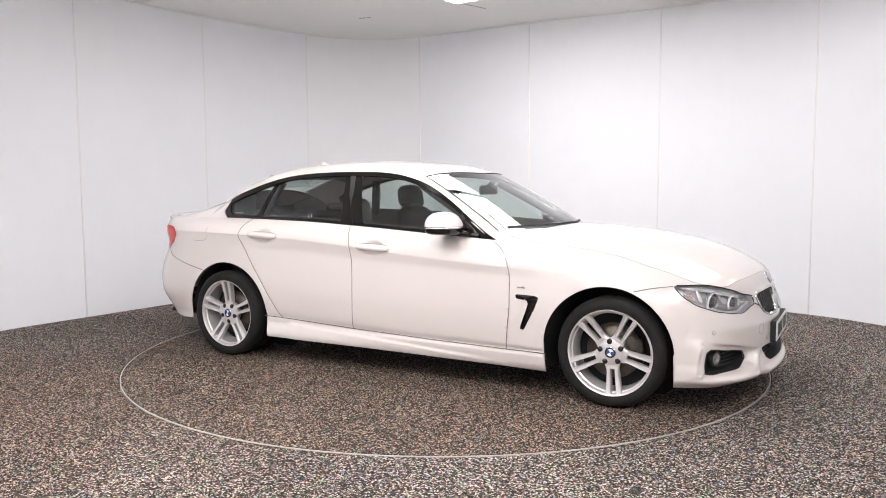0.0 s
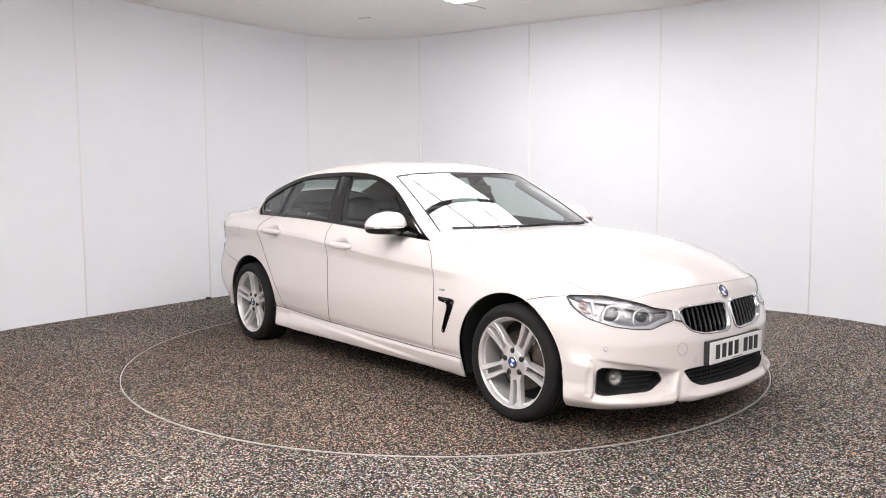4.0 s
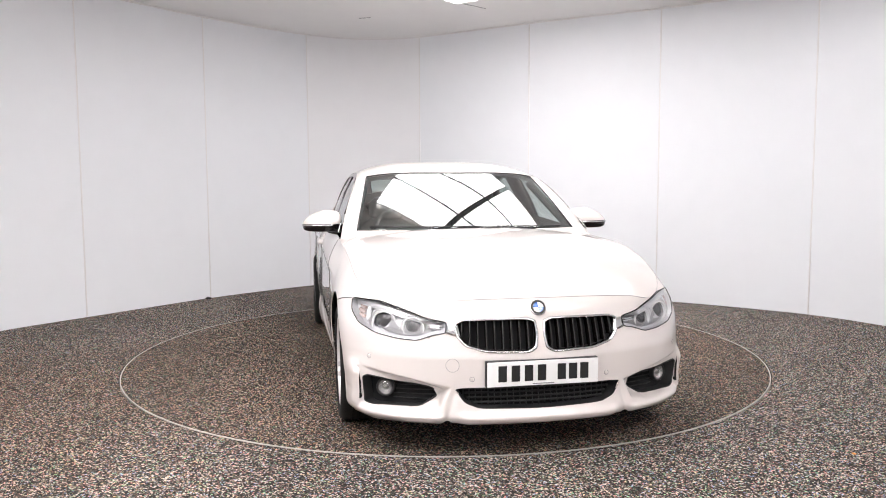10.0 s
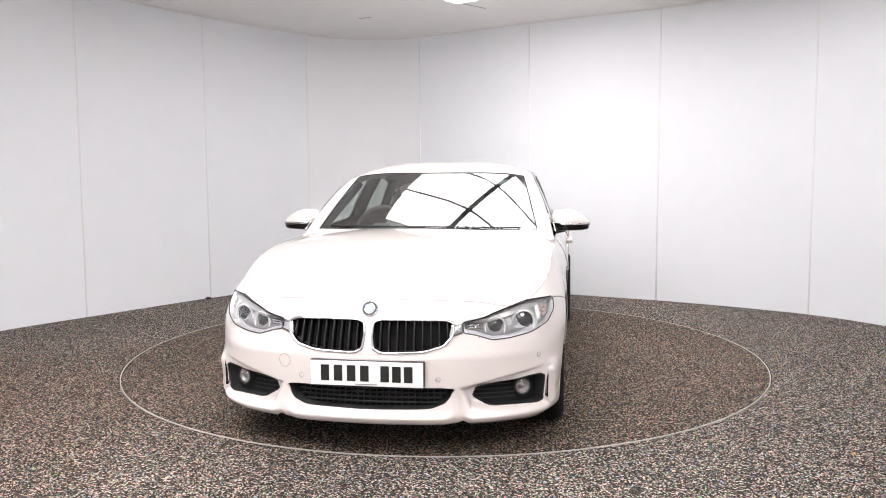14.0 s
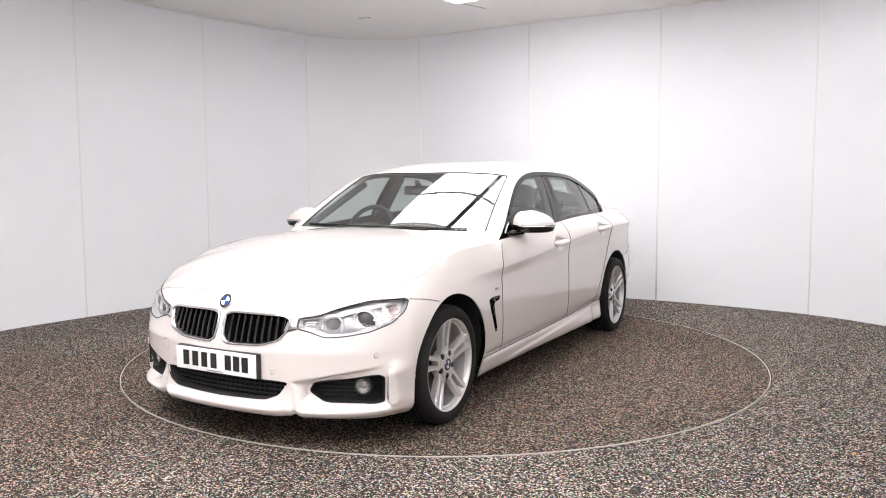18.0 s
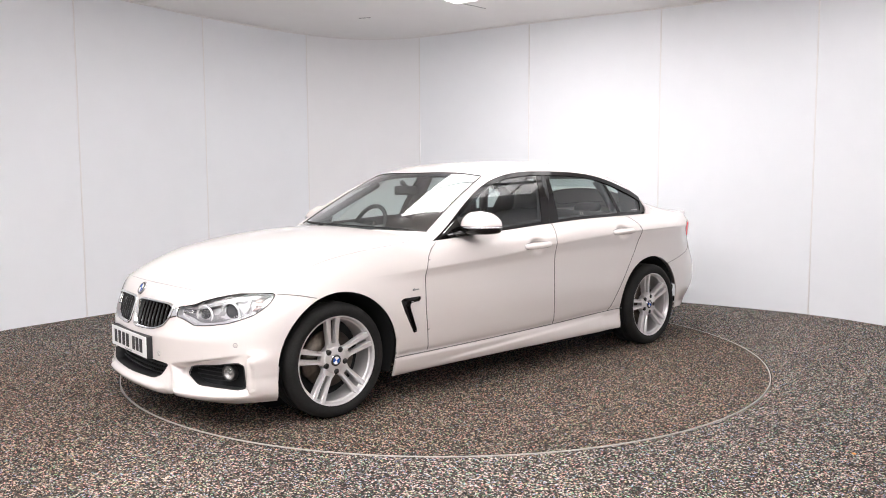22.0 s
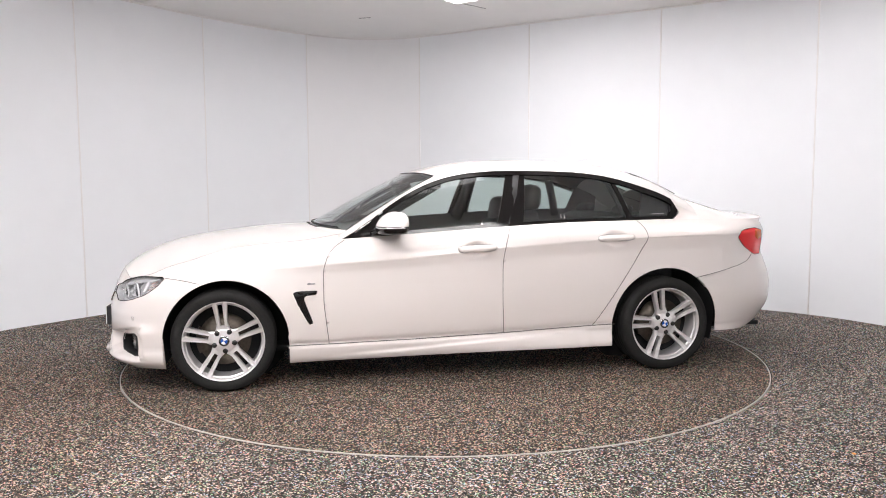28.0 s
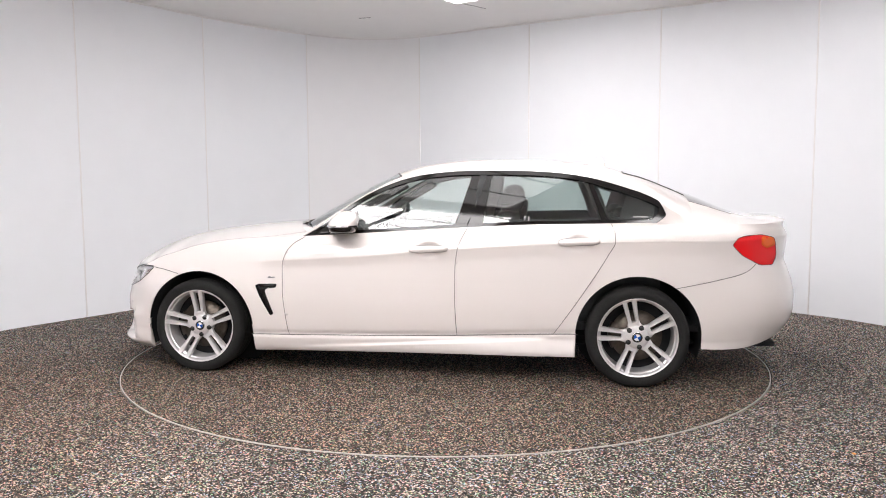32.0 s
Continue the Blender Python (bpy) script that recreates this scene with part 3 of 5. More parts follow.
def fine(line, n=14):
    L = np.asarray(line, float)
    d = np.concatenate([[0], np.cumsum(np.hypot(*np.diff(L, axis=0).T))])
    t = np.linspace(0, d[-1], n * (len(L) - 1) + 1)
    return np.stack([hermite(d, L[:, 0])(t), hermite(d, L[:, 1])(t)], 1)


# outlines on the skin, as (s, z)
HEADLAMP = rounded([(0.438, 0.614), (0.541, 0.628), (0.60, 0.648), (0.66, 0.663), (0.83, 0.688), (1.03, 0.691), (0.98, 0.640), (0.895, 0.588), (0.775, 0.553), (0.66, 0.537), (0.57, 0.532), (0.498, 0.556), (0.438, 0.567)], 4)
KIDNEY = rounded([(0.017, 0.560), (0.022, 0.614), (0.06, 0.627), (0.36, 0.624), (0.398, 0.608), (0.386, 0.556), (0.345, 0.514), (0.250, 0.488), (0.06, 0.482), (0.026, 0.500)], 4)
LOWER = rounded([(-0.402, 0.329), (0.402, 0.329), (0.352, 0.262), (0.285, 0.236), (0.0, 0.230), (-0.285, 0.236), (-0.352, 0.262)], 4, 0.18)
FOG = rounded([(0.485, 0.273), (0.506, 0.313), (0.820, 0.358), (0.848, 0.344), (0.852, 0.230), (0.815, 0.220), (0.565, 0.226)], 4, 0.16)
SLIT = rounded([(0.868, 0.372), (0.886, 0.340), (0.887, 0.236), (0.874, 0.250)], 4)
TAIL = rounded([(4.726, 0.862), (4.758, 0.902), (4.811, 0.916), (4.936, 0.922), (5.056, 0.90), (5.106, 0.78), (5.056, 0.735), (4.931, 0.738), (4.801, 0.796)], 4)
VENT = rounded([(1.778, 0.583), (1.801, 0.592), (1.920, 0.594), (1.912, 0.573), (1.848, 0.566), (1.838, 0.545), (1.892, 0.399), (1.870, 0.392), (1.808, 0.507)], 3, 0.15)
DOOR_A = fine([(2.096, 0.895), (2.034, 0.858), (1.986, 0.800), (1.958, 0.690), (1.958, 0.545), (1.971, 0.401), (1.988, 0.262)])
DOOR_B = fine([(3.146, 0.958), (3.116, 0.90), (3.091, 0.832), (3.074, 0.691), (3.073, 0.515), (3.083, 0.285)])
DOOR_C = fine([(4.021, 0.982), (4.041, 0.93), (4.043, 0.886), (4.001, 0.800), (3.848, 0.555), (3.678, 0.309)])
BUMPER_F = fine([(1.03, 0.688), (1.12, 0.678), (1.24, 0.653)])
BUMPER_R = fine([(4.396, 0.605), (4.636, 0.655), (4.821, 0.701), (4.896, 0.745)])
BOOT_SIDE = fine([(5.086, 0.775), (5.186, 0.70), (5.256, 0.655), (5.862, 0.650)])
SURROUND = np.array([(0.405, 0.330), (0.53, 0.350), (0.84, 0.402), (0.900, 0.398), (0.926, 0.33), (0.930, 0.225), (0.86, 0.207), (0.56, 0.207), (0.455, 0.225)])

HANDLES = ((2.908, 0.829), (3.828, 0.880))
ARCHES = ((1.39, 0.305, 0.366, 0.366), (-1.408, 0.305, 0.373, 0.370))      # x, z, half width, height


def skin_bottom(s, inner):
    z = bottom_z(s) + 0.018 * np.exp(-((s - 0.430) / 0.022) ** 2)
    x = plan_at(s)[0]
    for cx, cz, a, b in ARCHES:
        t = 1 - ((x - cx) / a) ** 2
        z = np.where(t > 0, np.maximum(z, cz + b * np.sqrt(np.maximum(t, 0))), z)
    return z


def relief(P):
    """How far the bumper's blades, the fog lamp pockets and the handle bowls stand off the plain skin."""
    s, z = P[:, 0], P[:, 1]
    spot, d = near_line(P, SURROUND, True)
    pocket = np.interp(s, [0.40, 0.47, 0.60, 0.86, 0.93], [0.030, 0.062, 0.050, 0.016, 0.006])
    pocket = pocket - 0.016 * smooth01((z - 0.25) / 0.10) * smooth01((s - 0.60) / 0.25) * (1 - smooth01((s - 0.86) / 0.03))
    off = -np.where(inside(P, SURROUND), smooth01(d / np.interp(s, [0.45, 0.60, 0.88, 0.90], [0.045, 0.016, 0.016, 0.009])), 0) * pocket
    low = smooth01((z - 0.15) / 0.05) * (1 - smooth01((z - 0.36) / 0.10))
    off = off + 0.014 * np.exp(-((s - 0.90) / 0.11) ** 2) * low
    # centre lip and side blades, with a fold between them
    off = off + 0.020 * (1 - smooth01((z - 0.195) / 0.030)) * (1 - smooth01((s - 0.33) / 0.06))
    off = off + 0.014 * (1 - smooth01((z - 0.190) / 0.020)) * smooth01((s - 0.43) / 0.04) * (1 - smooth01((s - 0.80) / 0.15))
    fold = np.interp(z, [0.15, 0.23, 0.325], [0.435, 0.412, 0.396])
    off = off - 0.010 * np.exp(-((s - fold) / 0.017) ** 2) * (1 - smooth01((z - 0.27) / 0.06))
    for hs, hz in HANDLES:
        off = off - 0.028 * np.exp(-(((s - hs) / 0.066) ** 2 + ((z - hz + 0.002) / 0.040) ** 2) ** 2)
    return off


def shaped(P, proud=0.0):
    """The skin with its reliefs."""
    P = np.asarray(P, float)
    V = skin(P[:, 0], P[:, 1], relief(P) + proud)
    s, z = P[:, 0], P[:, 1]
    # the upright blade outside the fog lamp stands forward
    V[:, 0] += 0.036 * smooth01((s - 0.860) / 0.035) * (1 - smooth01((s - 0.905) / 0.10)) * smooth01((z - 0.19) / 0.05) * (1 - smooth01((z - 0.355) / 0.07))
    return V


def flank():
    cols = [np.arange(0, 1.16, 0.0070), np.arange(1.16, S_END, 0.013), np.arange(1.77, 1.93, 0.0045), [S_END]]
    for cx, cz, a, b in ARCHES:
        ang = np.linspace(0, math.pi, 44)
        xs = cx + (a - 4e-4) * np.cos(ang)
        cols += [s_of_x(xs), s_of_x([cx + a + 4e-4, cx - a - 4e-4])]
    cols = np.unique(np.concatenate(cols).round(5))
    keep = np.concatenate([[True], np.diff(cols) > 0.0003])
    cols = cols[keep]
    zb, zr, zc = skin_bottom(cols, True), rim_z(cols), crease_z(cols)
    zs = np.interp(cols, [p[0] for p in SILL_LINE], [p[1] for p in SILL_LINE])
    rows = []
    for b, r, c, l in zip(zb, zr, zc, zs):
        l, c = min(max(l, b), r), min(max(c, b), r)
        c = max(c, l)
        rows.append(np.concatenate([np.linspace(b, l, 18)[:-1], np.linspace(l, c, 52)[:-1], np.linspace(c, r, 26)]))
    Z = np.array(rows)
    S = np.repeat(cols[:, None], Z.shape[1], 1)
    return S, Z


def build_flank():
    S, Z = flank()
    n, m = S.shape
    P = np.stack([S.ravel(), Z.ravel()], 1)
    edge = np.zeros((n, m), bool)
    edge[:, 0] = edge[:, -1] = edge[0] = edge[-1] = True
    edge = edge.ravel()
    for line, closed, reach in ((HEADLAMP, True, 0.0055), (KIDNEY, True, 0.0055), (LOWER, True, 0.0055), (FOG, True, 0.0055), (TAIL, True, 0.008), (VENT, True, 0.0042),
                                (DOOR_A, False, 0.0075), (DOOR_B, False, 0.0075), (DOOR_C, False, 0.0075), (BUMPER_F, False, 0.006), (BUMPER_R, False, 0.0075), (BOOT_SIDE, False, 0.0075)):
        spot, d = near_line(P, line, closed)
        move = (d < reach) & ~edge
        P[move] = spot[move]
    V = shaped(P)
    idx = np.arange(n * m).reshape(n, m)
    Q = np.stack([idx[:-1, :-1], idx[:-1, 1:], idx[1:, 1:], idx[1:, :-1]], -1).reshape(-1, 4)
    area = np.linalg.norm(np.cross(V[Q[:, 2]] - V[Q[:, 0]], V[Q[:, 3]] - V[Q[:, 1]]), axis=1)
    Q = Q[area > 1e-8]
    C = P[Q].mean(1)
    s, z = C[:, 0], C[:, 1]
    sa, sb, sc = (np.interp(z, L[::-1, 1], L[::-1, 0]) for L in (DOOR_A, DOOR_B, DOOR_C))
    sill = np.interp(s, [p[0] for p in SILL_LINE], [p[1] for p in SILL_LINE])
    bf = np.interp(s, BUMPER_F[:, 0], BUMPER_F[:, 1])
    br = np.interp(s, np.append(BUMPER_R[:, 0], 5.862), np.append(BUMPER_R[:, 1], 0.66))
    kind = np.full(len(Q), "quarter_panel ", dtype="<U16")
    kind[:] = "quarter_panel"
    kind[s < sc] = "rear_door"
    kind[s < sb] = "front_door"
    kind[s < sa] = "front_wing"
    kind[(s < 1.28) & ((z < bf) | (s < 1.031))] = "front_bumper"
    kind[(z < sill) & (s > 1.72) & (s < 3.85)] = "sill"
    kind[(s > 4.28) & (z < br)] = "rear_bumper"
    boot = np.interp(s, BOOT_SIDE[:, 0], BOOT_SIDE[:, 1], left=9)
    kind[(s > 5.08) & (z > boot)] = "boot_lid"
    for name, poly in (("headlamp", HEADLAMP), ("kidney", KIDNEY), ("lower", LOWER), ("fog", FOG), ("tail", TAIL), ("vent", VENT)):
        kind[inside(C, poly)] = name
    return V, Q, kind, P


SV, SQ, SKIND, SP = build_flank()


def piece(kind, depth=0.0):
    """The faces of one panel, its points pushed in by depth."""
    q = SQ[SKIND == kind]
    used, inv = np.unique(q, return_inverse=True)
    P = SP[used]
    V = shaped(P, -depth)
    if not depth:
        V = SV[used]
    F = inv.reshape(-1, 4)
    return V, [[a for k, a in enumerate(f) if np.linalg.norm(V[a] - V[f[k - 1]]) > 1e-6] for f in F.tolist()]


def trimmed(vf):
    return vf[0], [f for f in vf[1] if len(f) > 2]


def thick(vf, parent_name, mat, parent, label="", depth=0.006):
    """One panel with a turned-in edge of its own thickness."""
    V, F = trimmed(vf)
    bm = bmesh.new()
    vs = [bm.verts.new(v) for v in V]
    for f in F:
        try:
            bm.faces.new([vs[i] for i in f])
        except ValueError:
            pass
    bmesh.ops.remove_doubles(bm, verts=bm.verts, dist=2e-5)
    bmesh.ops.recalc_face_normals(bm, faces=bm.faces)
    # the outer side looks away from the car's middle
    tot = sum((f.normal.dot(f.calc_center_median() - Vector((0, 0, 0.5))) * f.calc_area() for f in bm.faces))
    if tot < 0:
        bmesh.ops.reverse_faces(bm, faces=bm.faces)
    bm.normal_update()
    rim = [e for e in bm.edges if len(e.link_faces) == 1]
    normals = {v: v.normal.copy() for e in rim for v in e.verts}
    made = {v: bm.verts.new(v.co - n * depth) for v, n in normals.items()}
    for e in rim:
        a, b = e.verts
        l = e.link_loops[0]
        a, b = l.vert, l.link_loop_next.vert
        f = bm.faces.new([b, a, made[a], made[b]])
        e.smooth = False
    return part(parent_name, bm, mat, parent, label)


def sided(kind, name, mat, label_l="", label_r=""):
    vf = piece(kind)
    return thick(vf, name, mat, car, label_l), thick(flip(vf), name, mat, car, label_r or label_l)


thick(both(piece("front_bumper")), "front_bumper", M_PAINT, car, "white front bumper with black lower openings")
thick(both(piece("rear_bumper")), "rear_bumper", M_PAINT, car)
sided("front_wing", "front_wing", M_PAINT)
DOORS = sided("front_door", "front_door", M_PAINT), sided("rear_door", "rear_door", M_PAINT)
sided("quarter_panel", "quarter_panel", M_PAINT)
sided("sill", "side_skirt", M_PAINT)

# bonnet with its wing tops, boot lid, roof, pillars
s_hood = np.concatenate([np.linspace(0.0, 0.5, 40), np.linspace(0.52, 2.06, 70)])


def hood_edge(s):
    """Where the bonnet ends and the wing top begins."""
    return hermite([0, 0.90, 1.3, 1.70, 1.82, 1.92, 2.00, 2.06], [1.0, 1.0, 1.0, 0.993, 0.975, 0.935, 0.885, 0.845])(s)


w = np.linspace(0, 1, 34)[None, :]
edge = hood_edge(s_hood)[:, None]
x_end = 0.888 - 0.185 * w ** 2
s_end = s_of_x(x_end)
t_hood = (s_hood / s_hood[-1])[:, None]
hood_S = t_hood * s_end
hood_V = lid(hood_S, w * hood_edge(hood_S), hood_z)
thick(both(grid(hood_V)), "bonnet", M_PAINT, car, "white bonnet with two soft creases")
s_more = np.concatenate([s_hood, np.linspace(2.07, 2.17, 8)])
edge_more = hood_edge(s_more)[:, None]
outer = np.interp(s_more, [2.06, 2.10, 2.17], [1.0, 0.93, 0.86])[:, None]
wing_top = lid(s_more[:, None] + 0 * w, edge_more + (outer - edge_more) * w, hood_z)
mask = (s_more > 1.55) & (s_more < 2.065)
for side in (grid(wing_top[mask]), flip(grid(wing_top[mask]))):
    thick(side, "wing_top", M_PAINT, car)

s_boot = np.linspace(float(s_of_x(-1.70)), S_END, 90)
boot_V = lid(s_boot[:, None], np.linspace(0, 1, 30)[None, :], spine_z)
thick(both(grid(boot_V)), "boot_top", M_PAINT, car)
thick(both(piece("boot_lid")), "boot_lid", M_PAINT, car)



def screen_low(w):
    return 0.865 - 0.205 * w ** 2


def screen_top(w):
    return 0.192 - 0.105 * w ** 2


def rear_top(w):
    return -1.36 + 0.02 * w ** 2


def w_edge(x):
    """How wide roof and rear glass are, against the rail."""
    return np.interp(x, [-1.75, -1.45, -1.15, 0.9], [0.52, 0.62, 0.885, 0.885])


w_roof = np.linspace(0, 1, 26)[None, :]
u = np.linspace(0, 1, 70)[:, None]


def across(x):
    return roof(x, w_roof * w_edge(x))


roof_V = across(screen_top(w_roof) * (1 - u) + rear_top(w_roof) * u)
thick(both(grid(roof_V)), "roof", M_PAINT, car, "white roof panel")
# windscreen: a sheet stretched from the scuttle to the roof's front edge, a little bowed
CORNER = np.array([0.66, 0.700, 0.945])
top_edge = across(screen_top(w_roof))[0]
wq = np.linspace(0, 1, 26)
low_edge = np.stack([0.865 - (0.865 - CORNER[0]) * wq ** 2, CORNER[1] * wq, 0.955 - (0.955 - CORNER[2]) * wq ** 2], 1)
v = np.linspace(0, 1, 40)[:, None, None]
screen_V = low_edge[None] * (1 - v) + top_edge[None] * v + 4 * v * (1 - v) * np.array([0.005, 0.0, 0.010])
windscreen = part("windscreen", outward(both(grid(screen_V))), M_WSGLASS, car, "raked windscreen reflecting the ceiling light panel")
windscreen.visible_shadow = False
# pillars beside the windscreen, then the rails along roof and rear glass
x_pillar = np.linspace(0.70, float(top_edge[-1, 0]), 40)
rail_in = screen_V[:, -1]
rail_out = roof(x_pillar, np.ones(40))
k = np.linspace(0, 1, 8)[None, :, None]
pillar_V = rail_in[:, None] * (1 - k) + rail_out[:, None] * k + 4 * k * (1 - k) * np.array([0.003, 0.006, 0.007])
x_rail = np.linspace(float(top_edge[-1, 0]), -1.75, 120)[:, None]
rail_V = roof(x_rail, w_edge(x_rail) + (1 - w_edge(x_rail)) * np.linspace(0, 1, 9)[None, :])
for side in (1, -1):
    for name, V in (("screen_pillar", pillar_V), ("roof_rail", rail_V)):
        vf = grid(V)
        thick(vf if side > 0 else flip(vf), name, M_PAINT, car)
# painted cowl corners between the bonnet's back edge, the wing top and the pillar's foot
def evenly(L, n=30):
    L = np.asarray(L)
    d = np.concatenate([[0], np.cumsum(np.linalg.norm(np.diff(L, axis=0), axis=1))])
    t = np.linspace(0, d[-1], n)
    return np.stack([np.interp(t, d, L[:, i]) for i in range(3)], 1)


back_edge = hood_V[-1]
low_line = evenly(np.vstack([back_edge[17:], wing_top[len(s_hood) - 1][2:]]))
high_line = evenly(np.vstack([low_edge[15:] + np.array([0.006, 0, 0.001]), pillar_V[0][1:]]))
v5 = np.linspace(0, 1, 6)[None, :, None]
cowl_V = low_line[:, None] * (1 - v5) + high_line[:, None] * v5 + 4 * v5 * (1 - v5) * np.array([0, 0, 0.002]) - np.array([0, 0, 0.0015])
for side in (grid(cowl_V), flip(grid(cowl_V))):
    thick(side, "cowl_corner", M_PAINT, car)
rear_V = across(rear_top(w_roof) * (1 - u) + (-1.74) * u)
rear_glass = part("rear_window", outward(both(grid(rear_V))), M_TINTGLASS, car, "dark sloping rear window")
rear_glass.visible_shadow = False
# the long lower end of the rear window, let into the tailgate
s_tail = np.linspace(float(s_of_x(-1.735)), float(s_of_x(-2.05)), 24)
w_tail = np.interp(s_tail, [s_tail[0], s_tail[-1]], [0.60, 0.66])[:, None]
tail_V = lid(s_tail[:, None], w_tail * np.linspace(0, 1, 20)[None, :], spine_z) + np.array([0, 0, 0.0025])
thick(both(grid(tail_V)), "rear_window_end", M_BACKGLASS, car, "dark lower end of the rear window")
EDGE = np.array([0, 0, 0.001])
for side in (1, -1):
    flipper = np.array([1, side, 1])
    part("windscreen_seal", tube((screen_V[:, -1] + EDGE) * flipper, 0.0045, 6), M_MATT, car, "dark windscreen edge trim")
    part("rear_window_seal", tube((rear_V[:, -1] + EDGE) * flipper, 0.005, 6), M_MATT, car)
    part("windscreen_seal", tube((screen_V[-1] + EDGE) * flipper, 0.004, 6), M_MATT, car)
    part("rear_window_seal", tube((rear_V[0] + EDGE) * flipper, 0.004, 6), M_MATT, car)
# quarter upper: between the belt and the rail behind the glazing
def tip_x(t):
    """The rounded rear end of the side glazing, from the belt (0) to the rail (1)."""
    t = np.asarray(t, float)
    return -1.525 - 0.058 * (1 - (1 - np.minimum(t / 0.52, 1)) ** 2) + 0.040 * (np.maximum(t - 0.52, 0) / 0.48) ** 2


def upper_quarter(n=14):
    u = np.linspace(0, 1, n)[:, None]
    t = np.linspace(0, 1, 10)[None, :]
    x = tip_x(t) * (1 - u) + (-1.75) * u
    zb, zt = belt_z(x), np.maximum(rail_z(x), belt_z(x))
    z = zb + (zt - zb) * t
    yb = skin(s_of_x(x), zb)[..., 1]
    y = yb * (1 - t) + (glass_y(x, zt) + 0.004) * t
    return np.stack([x + 0 * t, y, z], -1)


for side in (grid(upper_quarter()), flip(grid(upper_quarter()))):
    thick(side, "rear_pillar", M_PAINT, car)

# side glazing
def glazing(sign):
    def put(name, V, mat, label="", solid=True):
        vf = grid(V) if sign > 0 else flip(grid(V))
        if solid:
            return thick(vf, name, mat, car, label, 0.012)
        ob = part(name, outward(vf, (-0.3, 0.0, 0.9)), mat, car, label)
        ob.visible_shadow = False
        return ob
    put("door_glass", side_pane(0.44, -0.285, 0.47, -0.393, 0.018, 0.022), M_SIDEGLASS, "front side window glass", False)
    put("door_glass", side_pane(-0.462, -1.200, -0.516, -1.105, 0.018, 0.024), M_TINTGLASS, "tinted rear side window glass", False)
    put("quarter_glass", side_pane(-1.238, -1.50, -1.130, -1.525, 0.022, 0.034), M_TINTGLASS, "small tinted quarter glass", False)
    put("door_pillar", side_pane(-0.285, -0.462, -0.393, -0.516, 0.0, 0.0, 8, 10, 0.002), M_BLACK, "gloss black centre pillar")
    put("window_divider", side_pane(-1.200, -1.238, -1.105, -1.130, 0.0, 0.0, 4, 10, 0.002), M_BLACK)
    put("mirror_sail", side_pane(0.69, 0.44, 0.69, 0.47, 0.0, 0.0, 14, 8, 0.001), M_BLACK)
    x = np.linspace(0.44, -1.545, 120)[:, None]
    t = np.linspace(0, 1, 4)[None, :]
    zt = rail_z(x)
    z = np.maximum(zt - (0.027 + 0.012 * smooth01((-0.9 - x) / 0.5)) * (1 - t), belt_z(x))
    put("window_frame", np.stack([x + 0 * t, glass_y(x, z) + 0.010, z], -1), M_BLACK, "gloss black window surround")
    x = np.linspace(0.44, -1.527, 120)[:, None]
    z = belt_z(x) + 0.020 * t
    z = np.minimum(z, np.maximum(rail_z(x), belt_z(x) + 1e-4))
    put("belt_strip", np.stack([x + 0 * t, glass_y(x, z) + 0.004, z], -1), M_BLACK, "black belt-line strip")
    u = np.linspace(0, 1, 8)[:, None]
    t = np.linspace(0, 1, 10)[None, :]
    x = (tip_x(t) + 0.055 - 0.02 * t) * (1 - u) + tip_x(t) * u
    z = belt_z(x) + (rail_z(x) - belt_z(x)) * t
    put("window_frame", np.stack([x, glass_y(x, z) + 0.0042, z], -1), M_BLACK)


glazing(1)
glazing(-1)

# panel gaps
def gap(line, radius=0.0021, mirror=True, proud=0.0012):
    L = np.asarray(line, float)
    V = skin(L[:, 0], L[:, 1], proud)
    for k in ((1, -1) if mirror else (1,)):
        part("panel_gap", tube(V * np.array([1, k, 1]), radius, 5), M_SEAM, car)


for line in (DOOR_A, DOOR_B, DOOR_C, BUMPER_F, BUMPER_R):
    gap(line)
sill_s = np.linspace(SILL_LINE[0][0], SILL_LINE[-1][0], 90)
gap(np.stack([sill_s, np.interp(sill_s, [p[0] for p in SILL_LINE], [p[1] for p in SILL_LINE]) + 0.0015], 1), 0.0030, True, 0.0065)
hood_line = lid(s_hood, np.minimum(edge[:, 0], 1.0), hood_z)
for k in (1, -1):
    part("panel_gap", tube((hood_line + np.array([0, 0, 0.0005])) * np.array([1, k, 1]), 0.0013, 5), M_GAPSOFT, car)

# fillings of the openings
def filling(kind, name, mat, depth, label="", parent=None):
    out = []
    for k in (1, -1):
        vf = trimmed(piece(kind, depth) if depth else piece(kind))
        out.append(part(name, outward(vf if k > 0 else flip(vf)), mat, parent or car, label))
    return out


def walls(poly, depth, mat, name, mirror=True):
    """The side walls of an opening, going in by depth."""
    L = np.vstack([poly, poly[:1]])
    a, b = shaped(L), shaped(L, -depth)
    vf = grid(np.stack([a, b], 1))
    for k in ((1, -1) if mirror else (1,)):
        part(name, vf if k > 0 else flip(vf), mat, car)


lamps = filling("headlamp", "headlamp", M_CLEAR, 0.0, "clear-lens headlamp with twin ring lights")
for o in lamps:
    o.visible_shadow = False
filling("headlamp", "lamp_housing", M_LAMPSILVER, 0.034)
walls(HEADLAMP, 0.034, M_LAMPSILVER, "lamp_wall")
filling("kidney", "grille_back", M_DARK, 0.05)
walls(KIDNEY, 0.05, M_MATT, "grille_wall")
part("intake_back", both(trimmed(piece("lower", 0.07))), M_DARK, car)
ring_pts = np.vstack([LOWER, LOWER[:1]])
side_sign = np.where(ring_pts[:, :1] < 0, -1.0, 1.0)
